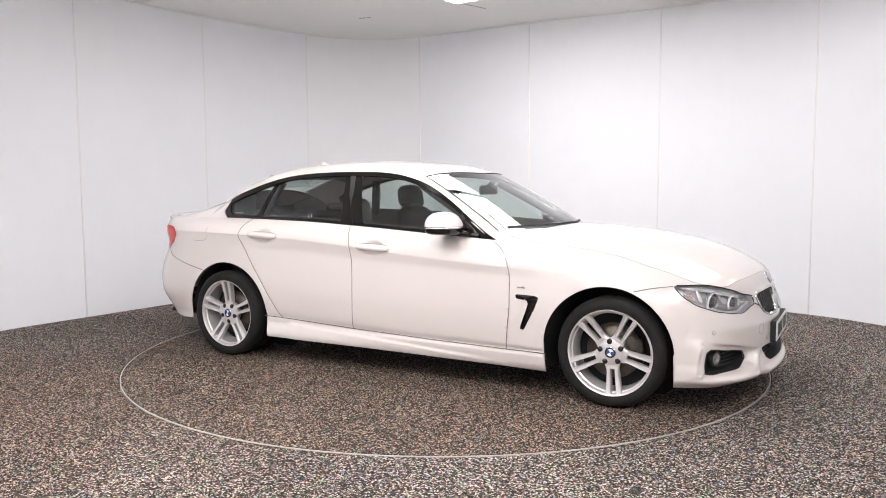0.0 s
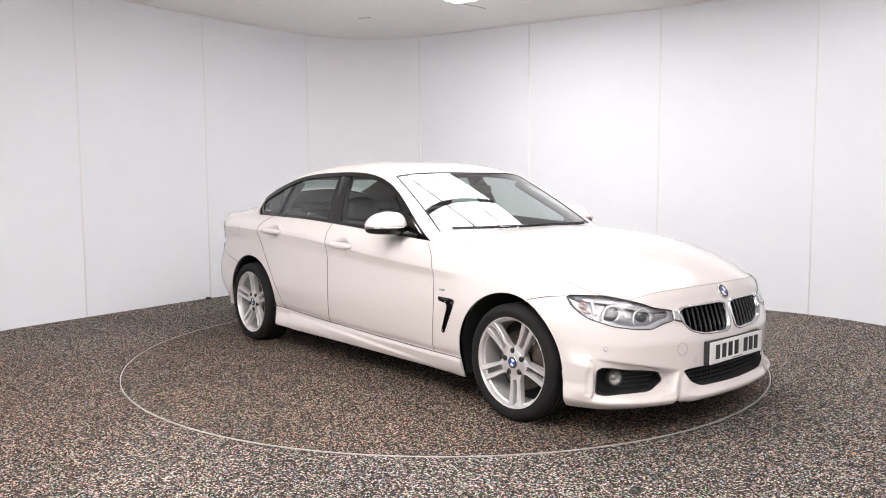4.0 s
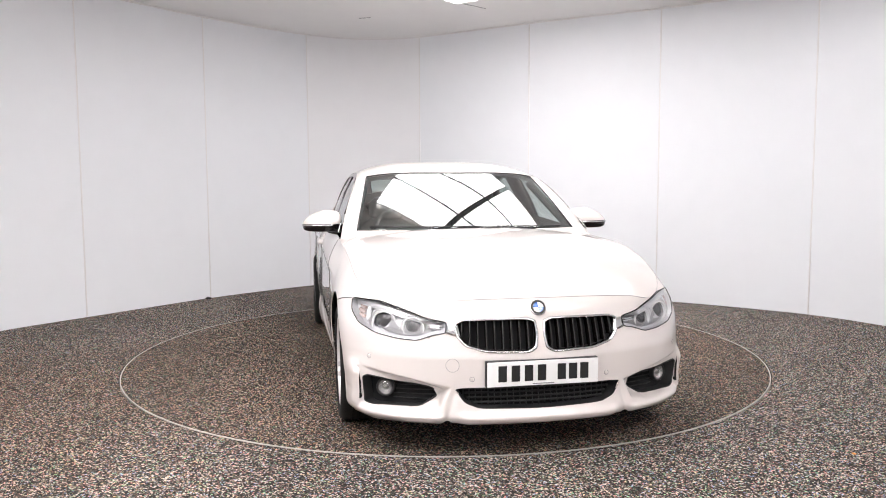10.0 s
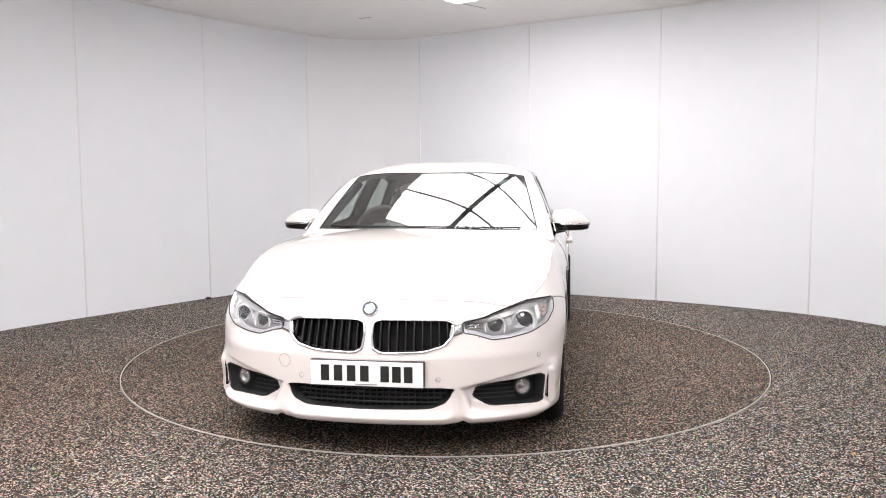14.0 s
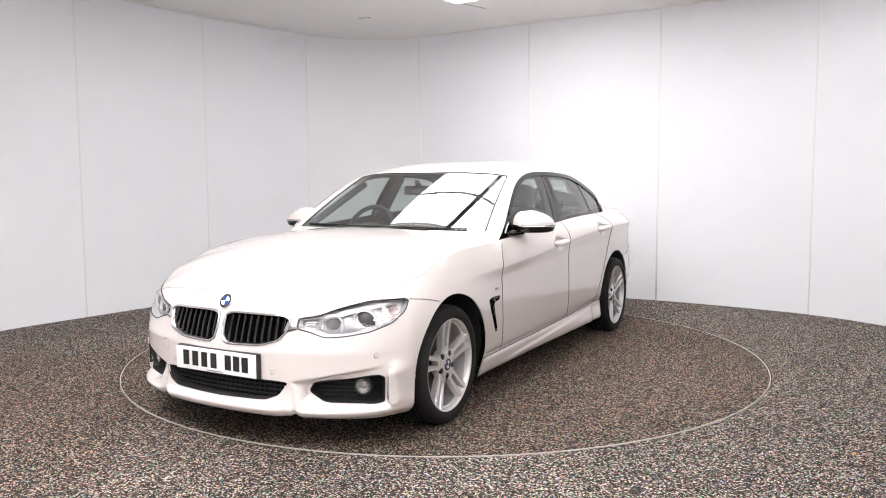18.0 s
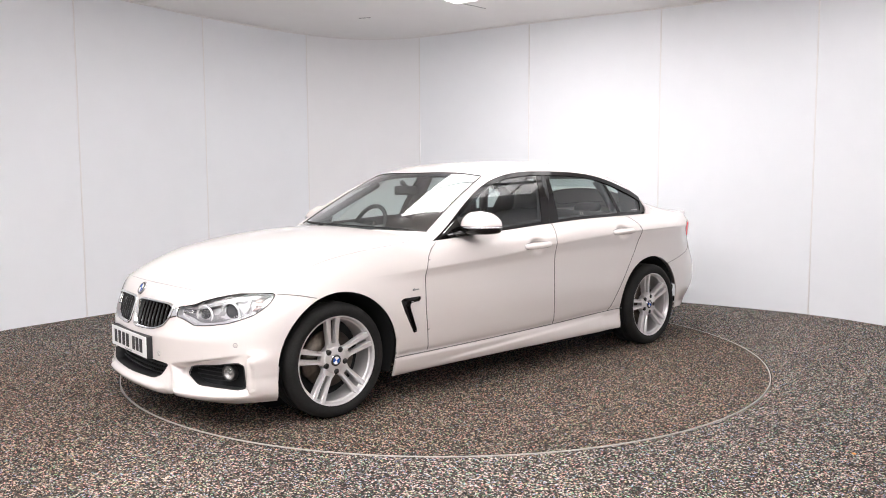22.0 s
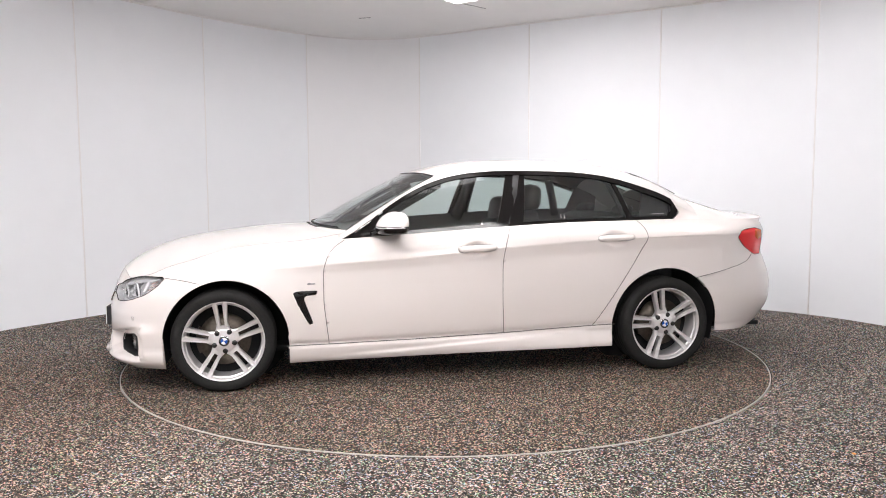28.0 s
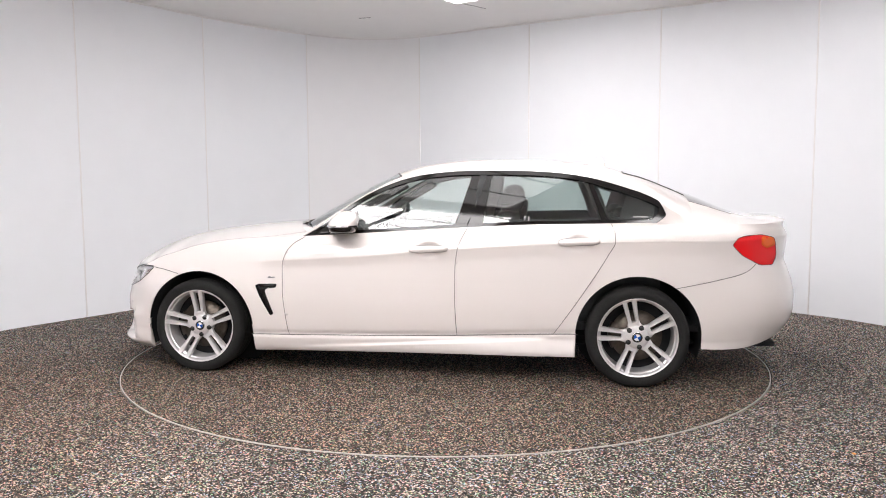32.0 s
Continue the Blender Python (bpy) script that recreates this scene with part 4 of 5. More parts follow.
rim_a, rim_b = (skin(np.abs(ring_pts[:, 0]), ring_pts[:, 1], -d) * np.hstack([np.ones_like(side_sign), side_sign, np.ones_like(side_sign)]) for d in (0.0, 0.07))
part("intake_wall", grid(np.stack([rim_a, rim_b], 1)), M_MATT, car)
filling("fog", "fog_recess", M_DARK, 0.055)
walls(FOG, 0.055, M_MATT, "fog_wall")
filling("tail", "tail_lamp", M_RED, 0.0, "red tail lamp")
filling("vent", "vent_back", M_BLACK, 0.015)
walls(VENT, 0.015, M_BLACK, "vent_wall")

# underside and wheel wells
part("underbody", box(1.95, 1.62, 0.13, (0.0, 0, 0.265), 0.03), M_DARK, car)
# unseen dark plates added to stop light leaking onto the floor underneath
for x0, x1, y, z in ((0.97, 1.80, 0.62, 0.20), (1.78, 2.07, 0.52, 0.19), (-1.75, -0.97, 0.60, 0.21), (-2.26, -1.73, 0.66, 0.235)):
    part("underside_light_block", box(x1 - x0, 2 * y, 0.03, ((x0 + x1) / 2, 0, z), 0.01), M_DARK, car)
for cx, cz, a, b in ARCHES:
    for k in (1, -1):
        r = 0.374
        V = []
        for t in np.linspace(-0.35, math.pi + 0.35, 40):
            x, z = cx + r * math.cos(t), cz + r * math.sin(t)
            out = float(skin(s_of_x(x), max(z, 0.2))[1]) - 0.035
            V.append([(x, k * y, z) for y in np.linspace(0.40, out, 5)])
        part("wheel_arch_liner", grid(V), M_DARK, car)
        V, F = disc(r, (cx, k * 0.45, cz))
        part("wheel_arch_liner", (V, F), M_DARK, car)
# ---------------------------------------------------------------- wheels


def beam(r0, r1, off0, off1, wid0, wid1, y0, y1, deep, bend=1.3):
    """One tapering spoke with a chamfered, slightly dished face, pointing up (+z), face towards +y."""
    P = []
    for t in np.linspace(0, 1, 12):
        r, o = r0 + (r1 - r0) * t, off0 + (off1 - off0) * t ** bend
        wd, y = (wid0 + (wid1 - wid0) * t) / 2, y0 + (y1 - y0) * t ** 1.5
        P.append([(o - wd, y - deep, r), (o - wd, y - 0.006, r), (o - wd * 0.74, y, r), (o, y - 0.0022, r), (o + wd * 0.74, y, r), (o + wd, y - 0.006, r), (o + wd, y - deep, r), (o - wd, y - deep, r)])
    V, F = grid(P)
    return V, list(F) + [list(range(7)), [11 * 8 + j for j in range(6, -1, -1)]]


def spoke_root(y, deep):
    """The web at the foot of a spoke pair: flared towards the hub, with a round notch between the spokes."""
    rows = []
    for t in np.linspace(-1, 1, 15):
        top = 0.092 + 0.020 * abs(t) ** 3
        col = []
        for k in np.linspace(0, 1, 9):
            r = 0.040 + (top - 0.040) * k
            half = np.interp(r, [0.040, 0.060, 0.075, 0.090, 0.105, 0.120], [0.030, 0.041, 0.0395, 0.0345, 0.0322, 0.0318])
            col.append((t * half, y - 0.005 * abs(t) ** 6 + 0.0035 * smooth01((r - 0.08) / 0.04), r))
        col.append((col[-1][0], y - deep, col[-1][2]))
        rows.append(col)
    rows = [[(rows[0][j][0], y - deep, rows[0][j][2]) for j in range(10)]] + rows + [[(rows[-1][j][0], y - deep, rows[-1][j][2]) for j in range(10)]]
    return grid(rows)


def turned(vf, a):
    V = np.asarray(vf[0])
    c, s = math.cos(a), math.sin(a)
    return np.stack([c * V[:, 0] + s * V[:, 2], V[:, 1], -s * V[:, 0] + c * V[:, 2]], 1), vf[1]


def wheel(x, y, side, spin):
    """A wheel whose outer face looks to the side; spin turns the spokes."""
    tyre_prof = [(0.231, 0.0), (0.241, 0.004), (0.256, 0.012), (0.276, 0.012), (0.292, 0.004), (0.301, -0.008), (0.306, -0.022)]
    for g in (-0.05, -0.085, -0.125, -0.16):
        tyre_prof += [(0.307, g + 0.006), (0.300, g + 0.004), (0.300, g - 0.002), (0.307, g - 0.004)]
    tyre_prof += [(0.306, -0.19), (0.292, -0.206), (0.256, -0.212), (0.231, -0.20)]
    face = lambda vf: (np.asarray(vf[0]) * np.array([1, side, 1]), vf[1] if side > 0 else [f[::-1] for f in vf[1]])
    w = part("wheel", face(lathe(tyre_prof, 72)), M_RUBBER, car, "black low-profile tyre on a silver double-spoke alloy rim")
    w.location = (x, side * y, 0.3055)
    sharp(w, 40)
    put = lambda name, vf, mat, label="": part(name, face(vf), mat, w, label)
    sharp(put("rim", lathe([(0.212, -0.20), (0.212, -0.075), (0.217, -0.040), (0.2175, -0.028), (0.225, -0.022), (0.2275, -0.006), (0.2310, 0.0005), (0.237, 0.0035), (0.2425, 0.002), (0.2435, -0.006)], 72), M_ALLOY), 30)
    for k in range(5):
        a = spin + k * 2 * math.pi / 5
        for sgn in (1, -1):
            sharp(put("spoke", turned(beam(0.088, 0.2365, 0.0215 * sgn, 0.0300 * sgn, 0.0205, 0.0300, -0.0215, 0.0015, 0.036, 1.1), a), M_ALLOY), 25)
        sharp(put("spoke_root", turned(spoke_root(-0.0235, 0.03), a), M_ALLOY), 30)
        V, F = lathe([(0.0, -0.0185), (0.0085, -0.0180), (0.0090, -0.0195), (0.0150, -0.0192), (0.0156, -0.030)], 16)
        b = a + math.pi / 5
        put("wheel_bolt", (V + np.array([0.0605 * math.sin(b), 0, 0.0605 * math.cos(b)]), F), M_INK)
    put("hub", lathe([(0.030, -0.018), (0.038, -0.019), (0.062, -0.021), (0.072, -0.024), (0.076, -0.030), (0.077, -0.07)], 40), M_ALLOY)
    put("brake_disc", lathe([(0.05, -0.085), (0.155, -0.085), (0.155, -0.10)], 40), M_STEEL)
    put("wheel_back", lathe([(0.0, -0.13), (0.235, -0.135)], 40), M_DARK)
    roundel(0.032, Matrix.Translation((0, side * -0.016, 0)) @ Matrix.Rotation(0 if side > 0 else math.pi, 4, "Z") @ Matrix.Rotation(0.5, 4, "Y"), w)
    caliper = turned(lathe([(0.10, -0.07), (0.165, -0.07), (0.17, -0.11), (0.10, -0.11)], 10, -0.5, 0.5), 0)
    put("brake_caliper", caliper, M_STEEL)
    return w


def roundel(r, m, parent):
    """A round emblem: dark ring with a quartered blue and white disc, its face to +y."""
    def put(name, vf, mat):
        V = np.asarray(vf[0])
        V = np.array([(m @ Vector(v))[:] for v in V])
        part(name, (V, vf[1]), mat, parent)
    put("emblem_ring", lathe([(r, -0.004), (r, 0.0), (r * 0.93, 0.0025), (r * 0.62, 0.0025), (r * 0.62, 0.0)], 36), M_CHROME)
    put("emblem_band", lathe([(r * 0.90, 0.0034), (r * 0.66, 0.0034)], 36), M_INK)
    for k in range(4):
        a = k * math.pi / 2
        V = [(0, 0.0038, 0)] + [(0.63 * r * math.cos(a + t), 0.0038, 0.63 * r * math.sin(a + t)) for t in np.linspace(0, math.pi / 2, 9)]
        put("emblem_quarter", (np.array(V), [[0, i + 2, i + 1] for i in range(8)]), M_BLUE if k % 2 == 0 else M_WHITE)


HUB_F, HUB_R = 0.858, 0.914
wheel(1.405, HUB_F, 1, radians(5))
wheel(-1.405, HUB_R, 1, radians(13))
wheel(1.405, HUB_F, -1, radians(30))
wheel(-1.405, HUB_R, -1, radians(-1))
# ---------------------------------------------------------------- details of the car's outside
def on_skin(points, proud=0.0):
    return shaped(np.asarray(points, float), proud)


def frame_at(s, z):
    """Place and turn of a small thing on the skin: its y axis looks out, its z axis up the skin."""
    p, a, b = (skin(np.array(v[0]), np.array(v[1])) for v in ((s, z), (s + 0.01, z), (s, z + 0.01)))
    ex, ez = Vector(b * 0 + a - p).normalized(), Vector(b - p).normalized()
    ey = ez.cross(ex).normalized()
    if ey.dot(Vector((p[0], p[1], 0))) < 0:
        ey = -ey
    ez = ez.normalized()
    ex = ey.cross(ez)
    m = Matrix((ex, ey, ez)).transposed().to_4x4()
    m.translation = Vector(p)
    return m


def placed(vf, m, side=1):
    V = np.array([(m @ Vector(v))[:] for v in np.asarray(vf[0])])
    return (V, vf[1]) if side > 0 else flip((V, vf[1]))


def slab(points, lo, hi):
    """A plate with the outline of (s, z) points, between two distances from the skin."""
    n = len(points)
    c = np.mean(points, 0)
    rings = [on_skin(points, lo), on_skin(points, hi), on_skin(c + (np.asarray(points) - c) * 0.5, hi), on_skin(np.repeat([c], n, 0), hi)]
    V = np.stack(rings, 1)
    V = np.concatenate([V, V[:1]], 0)
    return grid(V)


# kidney grilles
for k in (1, -1):
    mir = np.array([1, k, 1])
    g = new("kidney_grille")
    g.parent = car
    tagged(g, "black slatted kidney grille in a chrome frame")
    ring = []
    L = KIDNEY
    c = L.mean(0)
    for depth, grow in ((-0.012, 0.94), (0.004, 0.955), (0.008, 0.985), (0.008, 1.02), (0.003, 1.045), (-0.004, 1.05)):
        q = c + (L - c) * np.array([1 + (grow - 1) * 0.75, 1 + (grow - 1) * 1.6])
        ring.append(on_skin(q, depth))
    V = np.stack(ring, 1)
    V = np.concatenate([V, V[:1]], 0)
    vf = grid(V)
    part("grille_frame", vf if k > 0 else flip(vf), M_CHROME, g, "chrome frame")
    for sx in np.linspace(0.055, 0.365, 9):
        zz = np.linspace(0.47, 0.64, 80)
        ins = inside(np.stack([np.full(80, sx), zz], 1), KIDNEY)
        if not ins.any():
            continue
        z0, z1 = zz[ins].min(), zz[ins].max()
        rows = []
        for z in np.linspace(z0, z1, 8):
            p = [on_skin([(sx + ds, z)], d)[0] for ds, d in ((-0.0055, -0.045), (-0.0055, -0.018), (-0.003, -0.010), (0.003, -0.010), (0.0055, -0.018), (0.0055, -0.045))]
            rows.append(p)
        vf = grid(np.array(rows))
        part("slat", vf if k > 0 else flip(vf), M_BLACK, g)
    # chrome cheek between grille and headlamp
    cheek = rounded([(0.384, 0.604), (0.436, 0.611), (0.437, 0.566), (0.368, 0.548)], 3, 0.1)
    vf = slab(cheek, -0.004, 0.003)
    part("chrome_cheek", vf if k > 0 else flip(vf), M_CHROME, g, "chrome cheek beside the lamp")

# bonnet emblem, at the nose above the grilles
m = frame_at(0.0, 0.672)
roundel(0.038, Matrix.Translation(m.translation + Vector((0.004, 0, 0))) @ m.to_3x3().to_4x4(), car)

# number plate on its holder; the characters are plain bars
plate = part("number_plate", box(0.006, 0.516, 0.111, (2.182, 0, 0.392), 0.002, 1), M_PLATE, car, "white number plate with seven dark bars", False)
part("plate_holder", box(0.030, 0.522, 0.118, (2.164, 0, 0.391), 0.003, 1), M_MATT, car, "", False)
for f in (0.135, 0.252, 0.369, 0.486, 0.665, 0.768, 0.871):
    part("character_bar", box(0.003, 0.039, 0.072, (2.1855, -0.258 + 0.516 * f, 0.394), 0.001, 1), M_INK, plate, "", False)
part("maker_strip", box(0.002, 0.10, 0.004, (2.1853, 0.0, 0.345)), M_LAMPGREY, plate, "", False)
for y in (-0.232, 0.232):
    V, F = disc(0.006, (2.1856, y, 0.432), "x", 12)
    part("screw_cap", (V, F), M_TRIM, plate)

# lower intake: slats and a mesh of upright bars
for z in (0.252, 0.272, 0.293, 0.312):
    ss = np.linspace(-0.36, 0.36, 40)
    ok = inside(np.stack([ss, np.full(40, z)], 1), LOWER)
    ss = np.abs(ss[ok]), np.sign(ss[ok])
    V = skin(ss[0], np.full(len(ss[0]), z), -0.052)
    V[:, 1] *= ss[1]
    part("intake_slat", tube(V, 0.0045, 6), M_MATT, car)
for sx in np.linspace(-0.36, 0.36, 25):
    zz = np.linspace(0.22, 0.33, 30)
    ok = inside(np.stack([np.full(30, sx), zz], 1), LOWER)
    if ok.sum() > 3:
        V = skin(np.full(2, abs(sx)), zz[ok][[0, -1]], -0.060)
        V[:, 1] *= np.sign(sx) or 1
        part("intake_bar", tube(V, 0.003, 4), M_MATT, car)

# headlamps
for k in (1, -1):
    host = lamps[0 if k > 0 else 1]
    # dark bezel round the inner lamps
    vf = slab(rounded([(0.452, 0.603), (0.53, 0.612), (0.66, 0.640), (0.800, 0.662), (0.815, 0.585), (0.735, 0.556), (0.66, 0.545), (0.578, 0.543), (0.51, 0.566), (0.452, 0.577)], 4), -0.040, -0.033)
    part("lamp_bezel", vf if k > 0 else flip(vf), M_BEZEL, host, "grey inner bezel")
    for (s0, z0, r) in ((0.600, 0.588, 0.045), (0.762, 0.604, 0.051)):
        m = frame_at(s0, z0)
        ax = Vector((1.0, 0.42, -0.05)).normalized()
        rot = ax.to_track_quat("Y", "Z").to_matrix().to_4x4()
        mm = Matrix.Translation(m.translation - Vector(m.col[1][:3]) * 0.028) @ rot
        put = lambda name, vf, mat, label="": part(name, placed(vf, mm, k), mat, host, label)
        put("lamp_bowl", lathe([(r * 1.30, 0.000), (r * 1.18, -0.004), (r * 1.02, -0.004)], 36), M_LAMPSILVER)
        put("ring_light", lathe([(r * 1.15, -0.006), (r * 1.15, 0.000), (r * 1.11, 0.004), (r * 1.03, 0.004), (r * 0.99, 0.000), (r * 0.98, -0.006)], 40), M_WHITE, "pale ring light")
        put("projector_lens", lathe([(0.0, 0.006), (r * 0.3, 0.005), (r * 0.62, -0.001), (r * 0.84, -0.010), (r * 0.99, -0.012)], 32), M_PROJ, "grey projector lens")
    # brow, tip bars, side marker
    vf = slab(rounded([(0.470, 0.609), (0.54, 0.621), (0.66, 0.655), (0.83, 0.680), (1.00, 0.684), (0.965, 0.668), (0.85, 0.656), (0.74, 0.641), (0.64, 0.620), (0.55, 0.603)], 3, 0.12), -0.024, -0.012)
    part("lamp_brow", vf if k > 0 else flip(vf), M_LAMPSILVER, host, "bright strip over the lamps")
    for z in (0.585, 0.594):
        vf = slab(rounded([(0.462, z + 0.003), (0.528, z + 0.006), (0.528, z), (0.462, z - 0.003)], 3), -0.030, -0.016)
        part("lamp_tip", vf if k > 0 else flip(vf), M_CHROME, host)
    vf = slab(rounded([(0.866, 0.660), (0.884, 0.664), (0.868, 0.604), (0.850, 0.596)], 3), -0.026, -0.010)
    part("lamp_rib", vf if k > 0 else flip(vf), M_WHITE, host)
    for s0, z0 in ((0.905, 0.656), (0.905, 0.638), (0.890, 0.618)):
        vf = slab(rounded([(s0, z0), (s0 + 0.05, z0 + 0.012), (s0 + 0.045, z0), (s0 - 0.002, z0 - 0.012)], 3), -0.032, -0.020)
        part("side_marker", vf if k > 0 else flip(vf), M_MARKER, host, "dull amber side marker")
    V = on_skin(np.vstack([HEADLAMP, HEADLAMP[:1]]), 0.0005)
    vf = tube(V, 0.0026, 5)
    part("lamp_seal", vf if k > 0 else flip(vf), M_MATT, host)
    top = fine([(0.440, 0.612), (0.541, 0.630), (0.60, 0.650), (0.66, 0.665), (0.83, 0.690), (1.01, 0.692)], 6)
    vf = tube(on_skin(top, 0.0012), 0.0032, 6)
    part("lamp_top_seal", vf if k > 0 else flip(vf), M_BLACK, host)
    V = on_skin(np.vstack([TAIL, TAIL[:1]]), 0.0005)
    vf = tube(V, 0.0022, 5)
    part("lamp_seal", vf if k > 0 else flip(vf), M_MATT, car)
    vf = slab(rounded([(4.930, 0.912), (5.045, 0.902), (5.070, 0.855), (4.985, 0.838), (4.935, 0.860)], 3), 0.0, 0.0015)
    part("indicator_lens", vf if k > 0 else flip(vf), M_AMBER, car, "amber indicator in the tail lamp")

# fog lamps
for k in (1, -1):
    m = frame_at(0.752, 0.298)
    rot = Vector((1.0, 0.40, 0)).normalized().to_track_quat("Y", "Z").to_matrix().to_4x4()
    mm = Matrix.Translation(Vector(on_skin([(0.752, 0.298)])[0]) - Vector(m.col[1][:3]) * 0.024) @ rot
    fog = part("fog_lamp", placed(lathe([(0.043, -0.02), (0.043, 0.004), (0.039, 0.008), (0.034, 0.005), (0.033, 0.0)], 32), mm, k), M_MATT, car, "round fog lamp in a black collar")
    part("fog_reflector", placed(lathe([(0.033, 0.002), (0.030, -0.004), (0.020, -0.013), (0.012, -0.015), (0.0115, -0.004), (0.0, -0.002)], 32), mm, k), M_FOGGLASS, fog)
    part("fog_lens", placed(lathe([(0.033, 0.004), (0.026, 0.010), (0.014, 0.014), (0.0, 0.015)], 28), mm, k), M_CLEAR, fog)
    for z in (0.248, 0.268, 0.288, 0.308):
        ss = np.linspace(0.50, 0.72, 24)
        ok = inside(np.stack([ss, np.full(24, z)], 1), FOG)
        if ok.sum() > 3:
            vf = tube(on_skin(np.stack([ss[ok], np.full(ok.sum(), z)], 1), -0.050), 0.003, 5)
            part("fog_fin", vf if k > 0 else flip(vf), M_MATT, car)

# parking sensors, towing cap, wing badge, fuel flap
def ring_on(s, z, r, thick_, side, mat, name, label=""):
    a = np.linspace(0, 2 * math.pi, 25)[:-1]
    V = on_skin(np.stack([s + r * np.cos(a), z + r * np.sin(a)], 1), 0.0)
    vf = tube(V, thick_, 5, True)
    part(name, vf if side > 0 else flip(vf), mat, car, label)


for k in (1, -1):
    for s0, z0 in ((0.317, 0.366), (0.809, 0.447)):
        ring_on(s0, z0, 0.0105, 0.0012, k, M_GAPSOFT, "parking_sensor")
        vf = slab(np.array([(s0 + 0.009 * math.cos(a), z0 + 0.009 * math.sin(a)) for a in np.linspace(0, 2 * math.pi, 16, endpoint=False)]), -0.002, 0.0012)
        part("parking_sensor", vf if k > 0 else flip(vf), M_PAINT, car)
    vf = slab(np.array([(1.862, 0.640), (1.874, 0.646), (1.882, 0.641), (1.908, 0.641), (1.908, 0.634), (1.862, 0.632)]), 0.0, 0.003)
    part("wing_badge", vf if k > 0 else flip(vf), M_LAMPGREY, car, "small dark wing badge")
    vf = tube(on_skin(np.vstack([VENT, VENT[:1]]), -0.001), 0.0030, 5)
    part("vent_edge", vf if k > 0 else flip(vf), M_BLACK, car)
    vf = tube(shaped(np.vstack([FOG, FOG[:1]])), 0.0032, 5)
    part("fog_edge", vf if k > 0 else flip(vf), M_MATT, car)
    vf = slab(SLIT, -0.010, 0.001)
    part("air_slit", vf if k > 0 else flip(vf), M_DARK, car)
    bar = rounded([(1.801, 0.591), (1.916, 0.593), (1.910, 0.578), (1.811, 0.575)], 3, 0.15)
    vf = slab(bar, -0.008, 0.001)
    part("vent_bar", vf if k > 0 else flip(vf), M_BLACK, car)
ring_on(0.404, 0.428, 0.030, 0.0012, -1, M_GAPSOFT, "towing_cap")
flap = fine([(4.366, 0.925), (4.356, 0.86), (4.371, 0.835), (4.416, 0.822), (4.506, 0.825)], 8)
part("fuel_flap_gap", flip(tube(on_skin(flap, 0.0), 0.0016, 5)), M_GAPSOFT, car)

# door handles
for side in (1, -1):
    for (hs, hz), door in zip(HANDLES, (DOORS[0], DOORS[1])):
        rows = []
        for t in np.linspace(-1, 1, 26):
            e = (1 - abs(t) ** 5.0)
            s0, hgt, out = hs + 0.126 * t, 0.0200 * (0.30 + 0.70 * e ** 0.6), 0.005 + 0.030 * e ** 0.7
            z0 = hz + 0.004 * t * (1 if hs < 3.2 else 1.5)
            rows.append([skin(s0, z0 + hgt * math.sin(a), out - 0.013 + 0.013 * math.cos(a) * (1 if e > 0.02 else 0.2)) for a in np.linspace(0, 2 * math.pi, 13)])
        vf = grid(np.array(rows))
        caps = (vf[0], vf[1] + [list(range(12))[::-1], [25 * 13 + i for i in range(12)]])
        loop = [(hs + 0.124 * math.copysign(abs(math.cos(a)) ** 0.6, math.cos(a)), hz - 0.001 + 0.0225 * math.copysign(abs(math.sin(a)) ** 0.7, math.sin(a)) + 0.004 * math.cos(a)) for a in np.linspace(0, 2 * math.pi, 61)[:-1]]
        rim = tube(on_skin(loop, 0.0006), 0.0016, 5, True)
        part("handle_gap", rim if side > 0 else flip(rim), M_GAPSOFT, door[0 if side > 0 else 1])
        part("door_handle", caps if side > 0 else flip(caps), M_PAINT, door[0 if side > 0 else 1], "white pull handle")

# door mirrors
def mirror_ring(v, a, base, rise, x0=0.407, y0=0.906, lx=0.092, ly=0.124):
    """A point of the mirror's shell: v from the seam (0) to the crown (1), a round the footprint."""
    c, s = math.cos(a), math.sin(a)
    px, py = math.copysign(abs(c) ** 0.72, c), math.copysign(abs(s) ** 0.80, s)
    q = 2.3 - 0.55 * max(0, c)
    f = (1 - v ** q) ** (1 / q)
    lean = 0.62 if c < 0 else 1.0
    h = rise * (1 - 0.30 * max(0, py) ** 1.6 * f)
    out = y0 + ly * py * f ** (0.55 if s < 0 else 1.0) - 0.012 * v
    return (x0 - 0.018 * v + lx * px * f ** lean - 0.022 * max(0, py) * f, out, base + h * v)


def shell(lo, hi, base, rise, n=44, m=14, **size):
    rows = [[mirror_ring(v, a, base, rise, **size) for v in np.linspace(lo, hi, m)] for a in np.linspace(0, 2 * math.pi, n, endpoint=False)]
    return grid(np.array(rows), True)


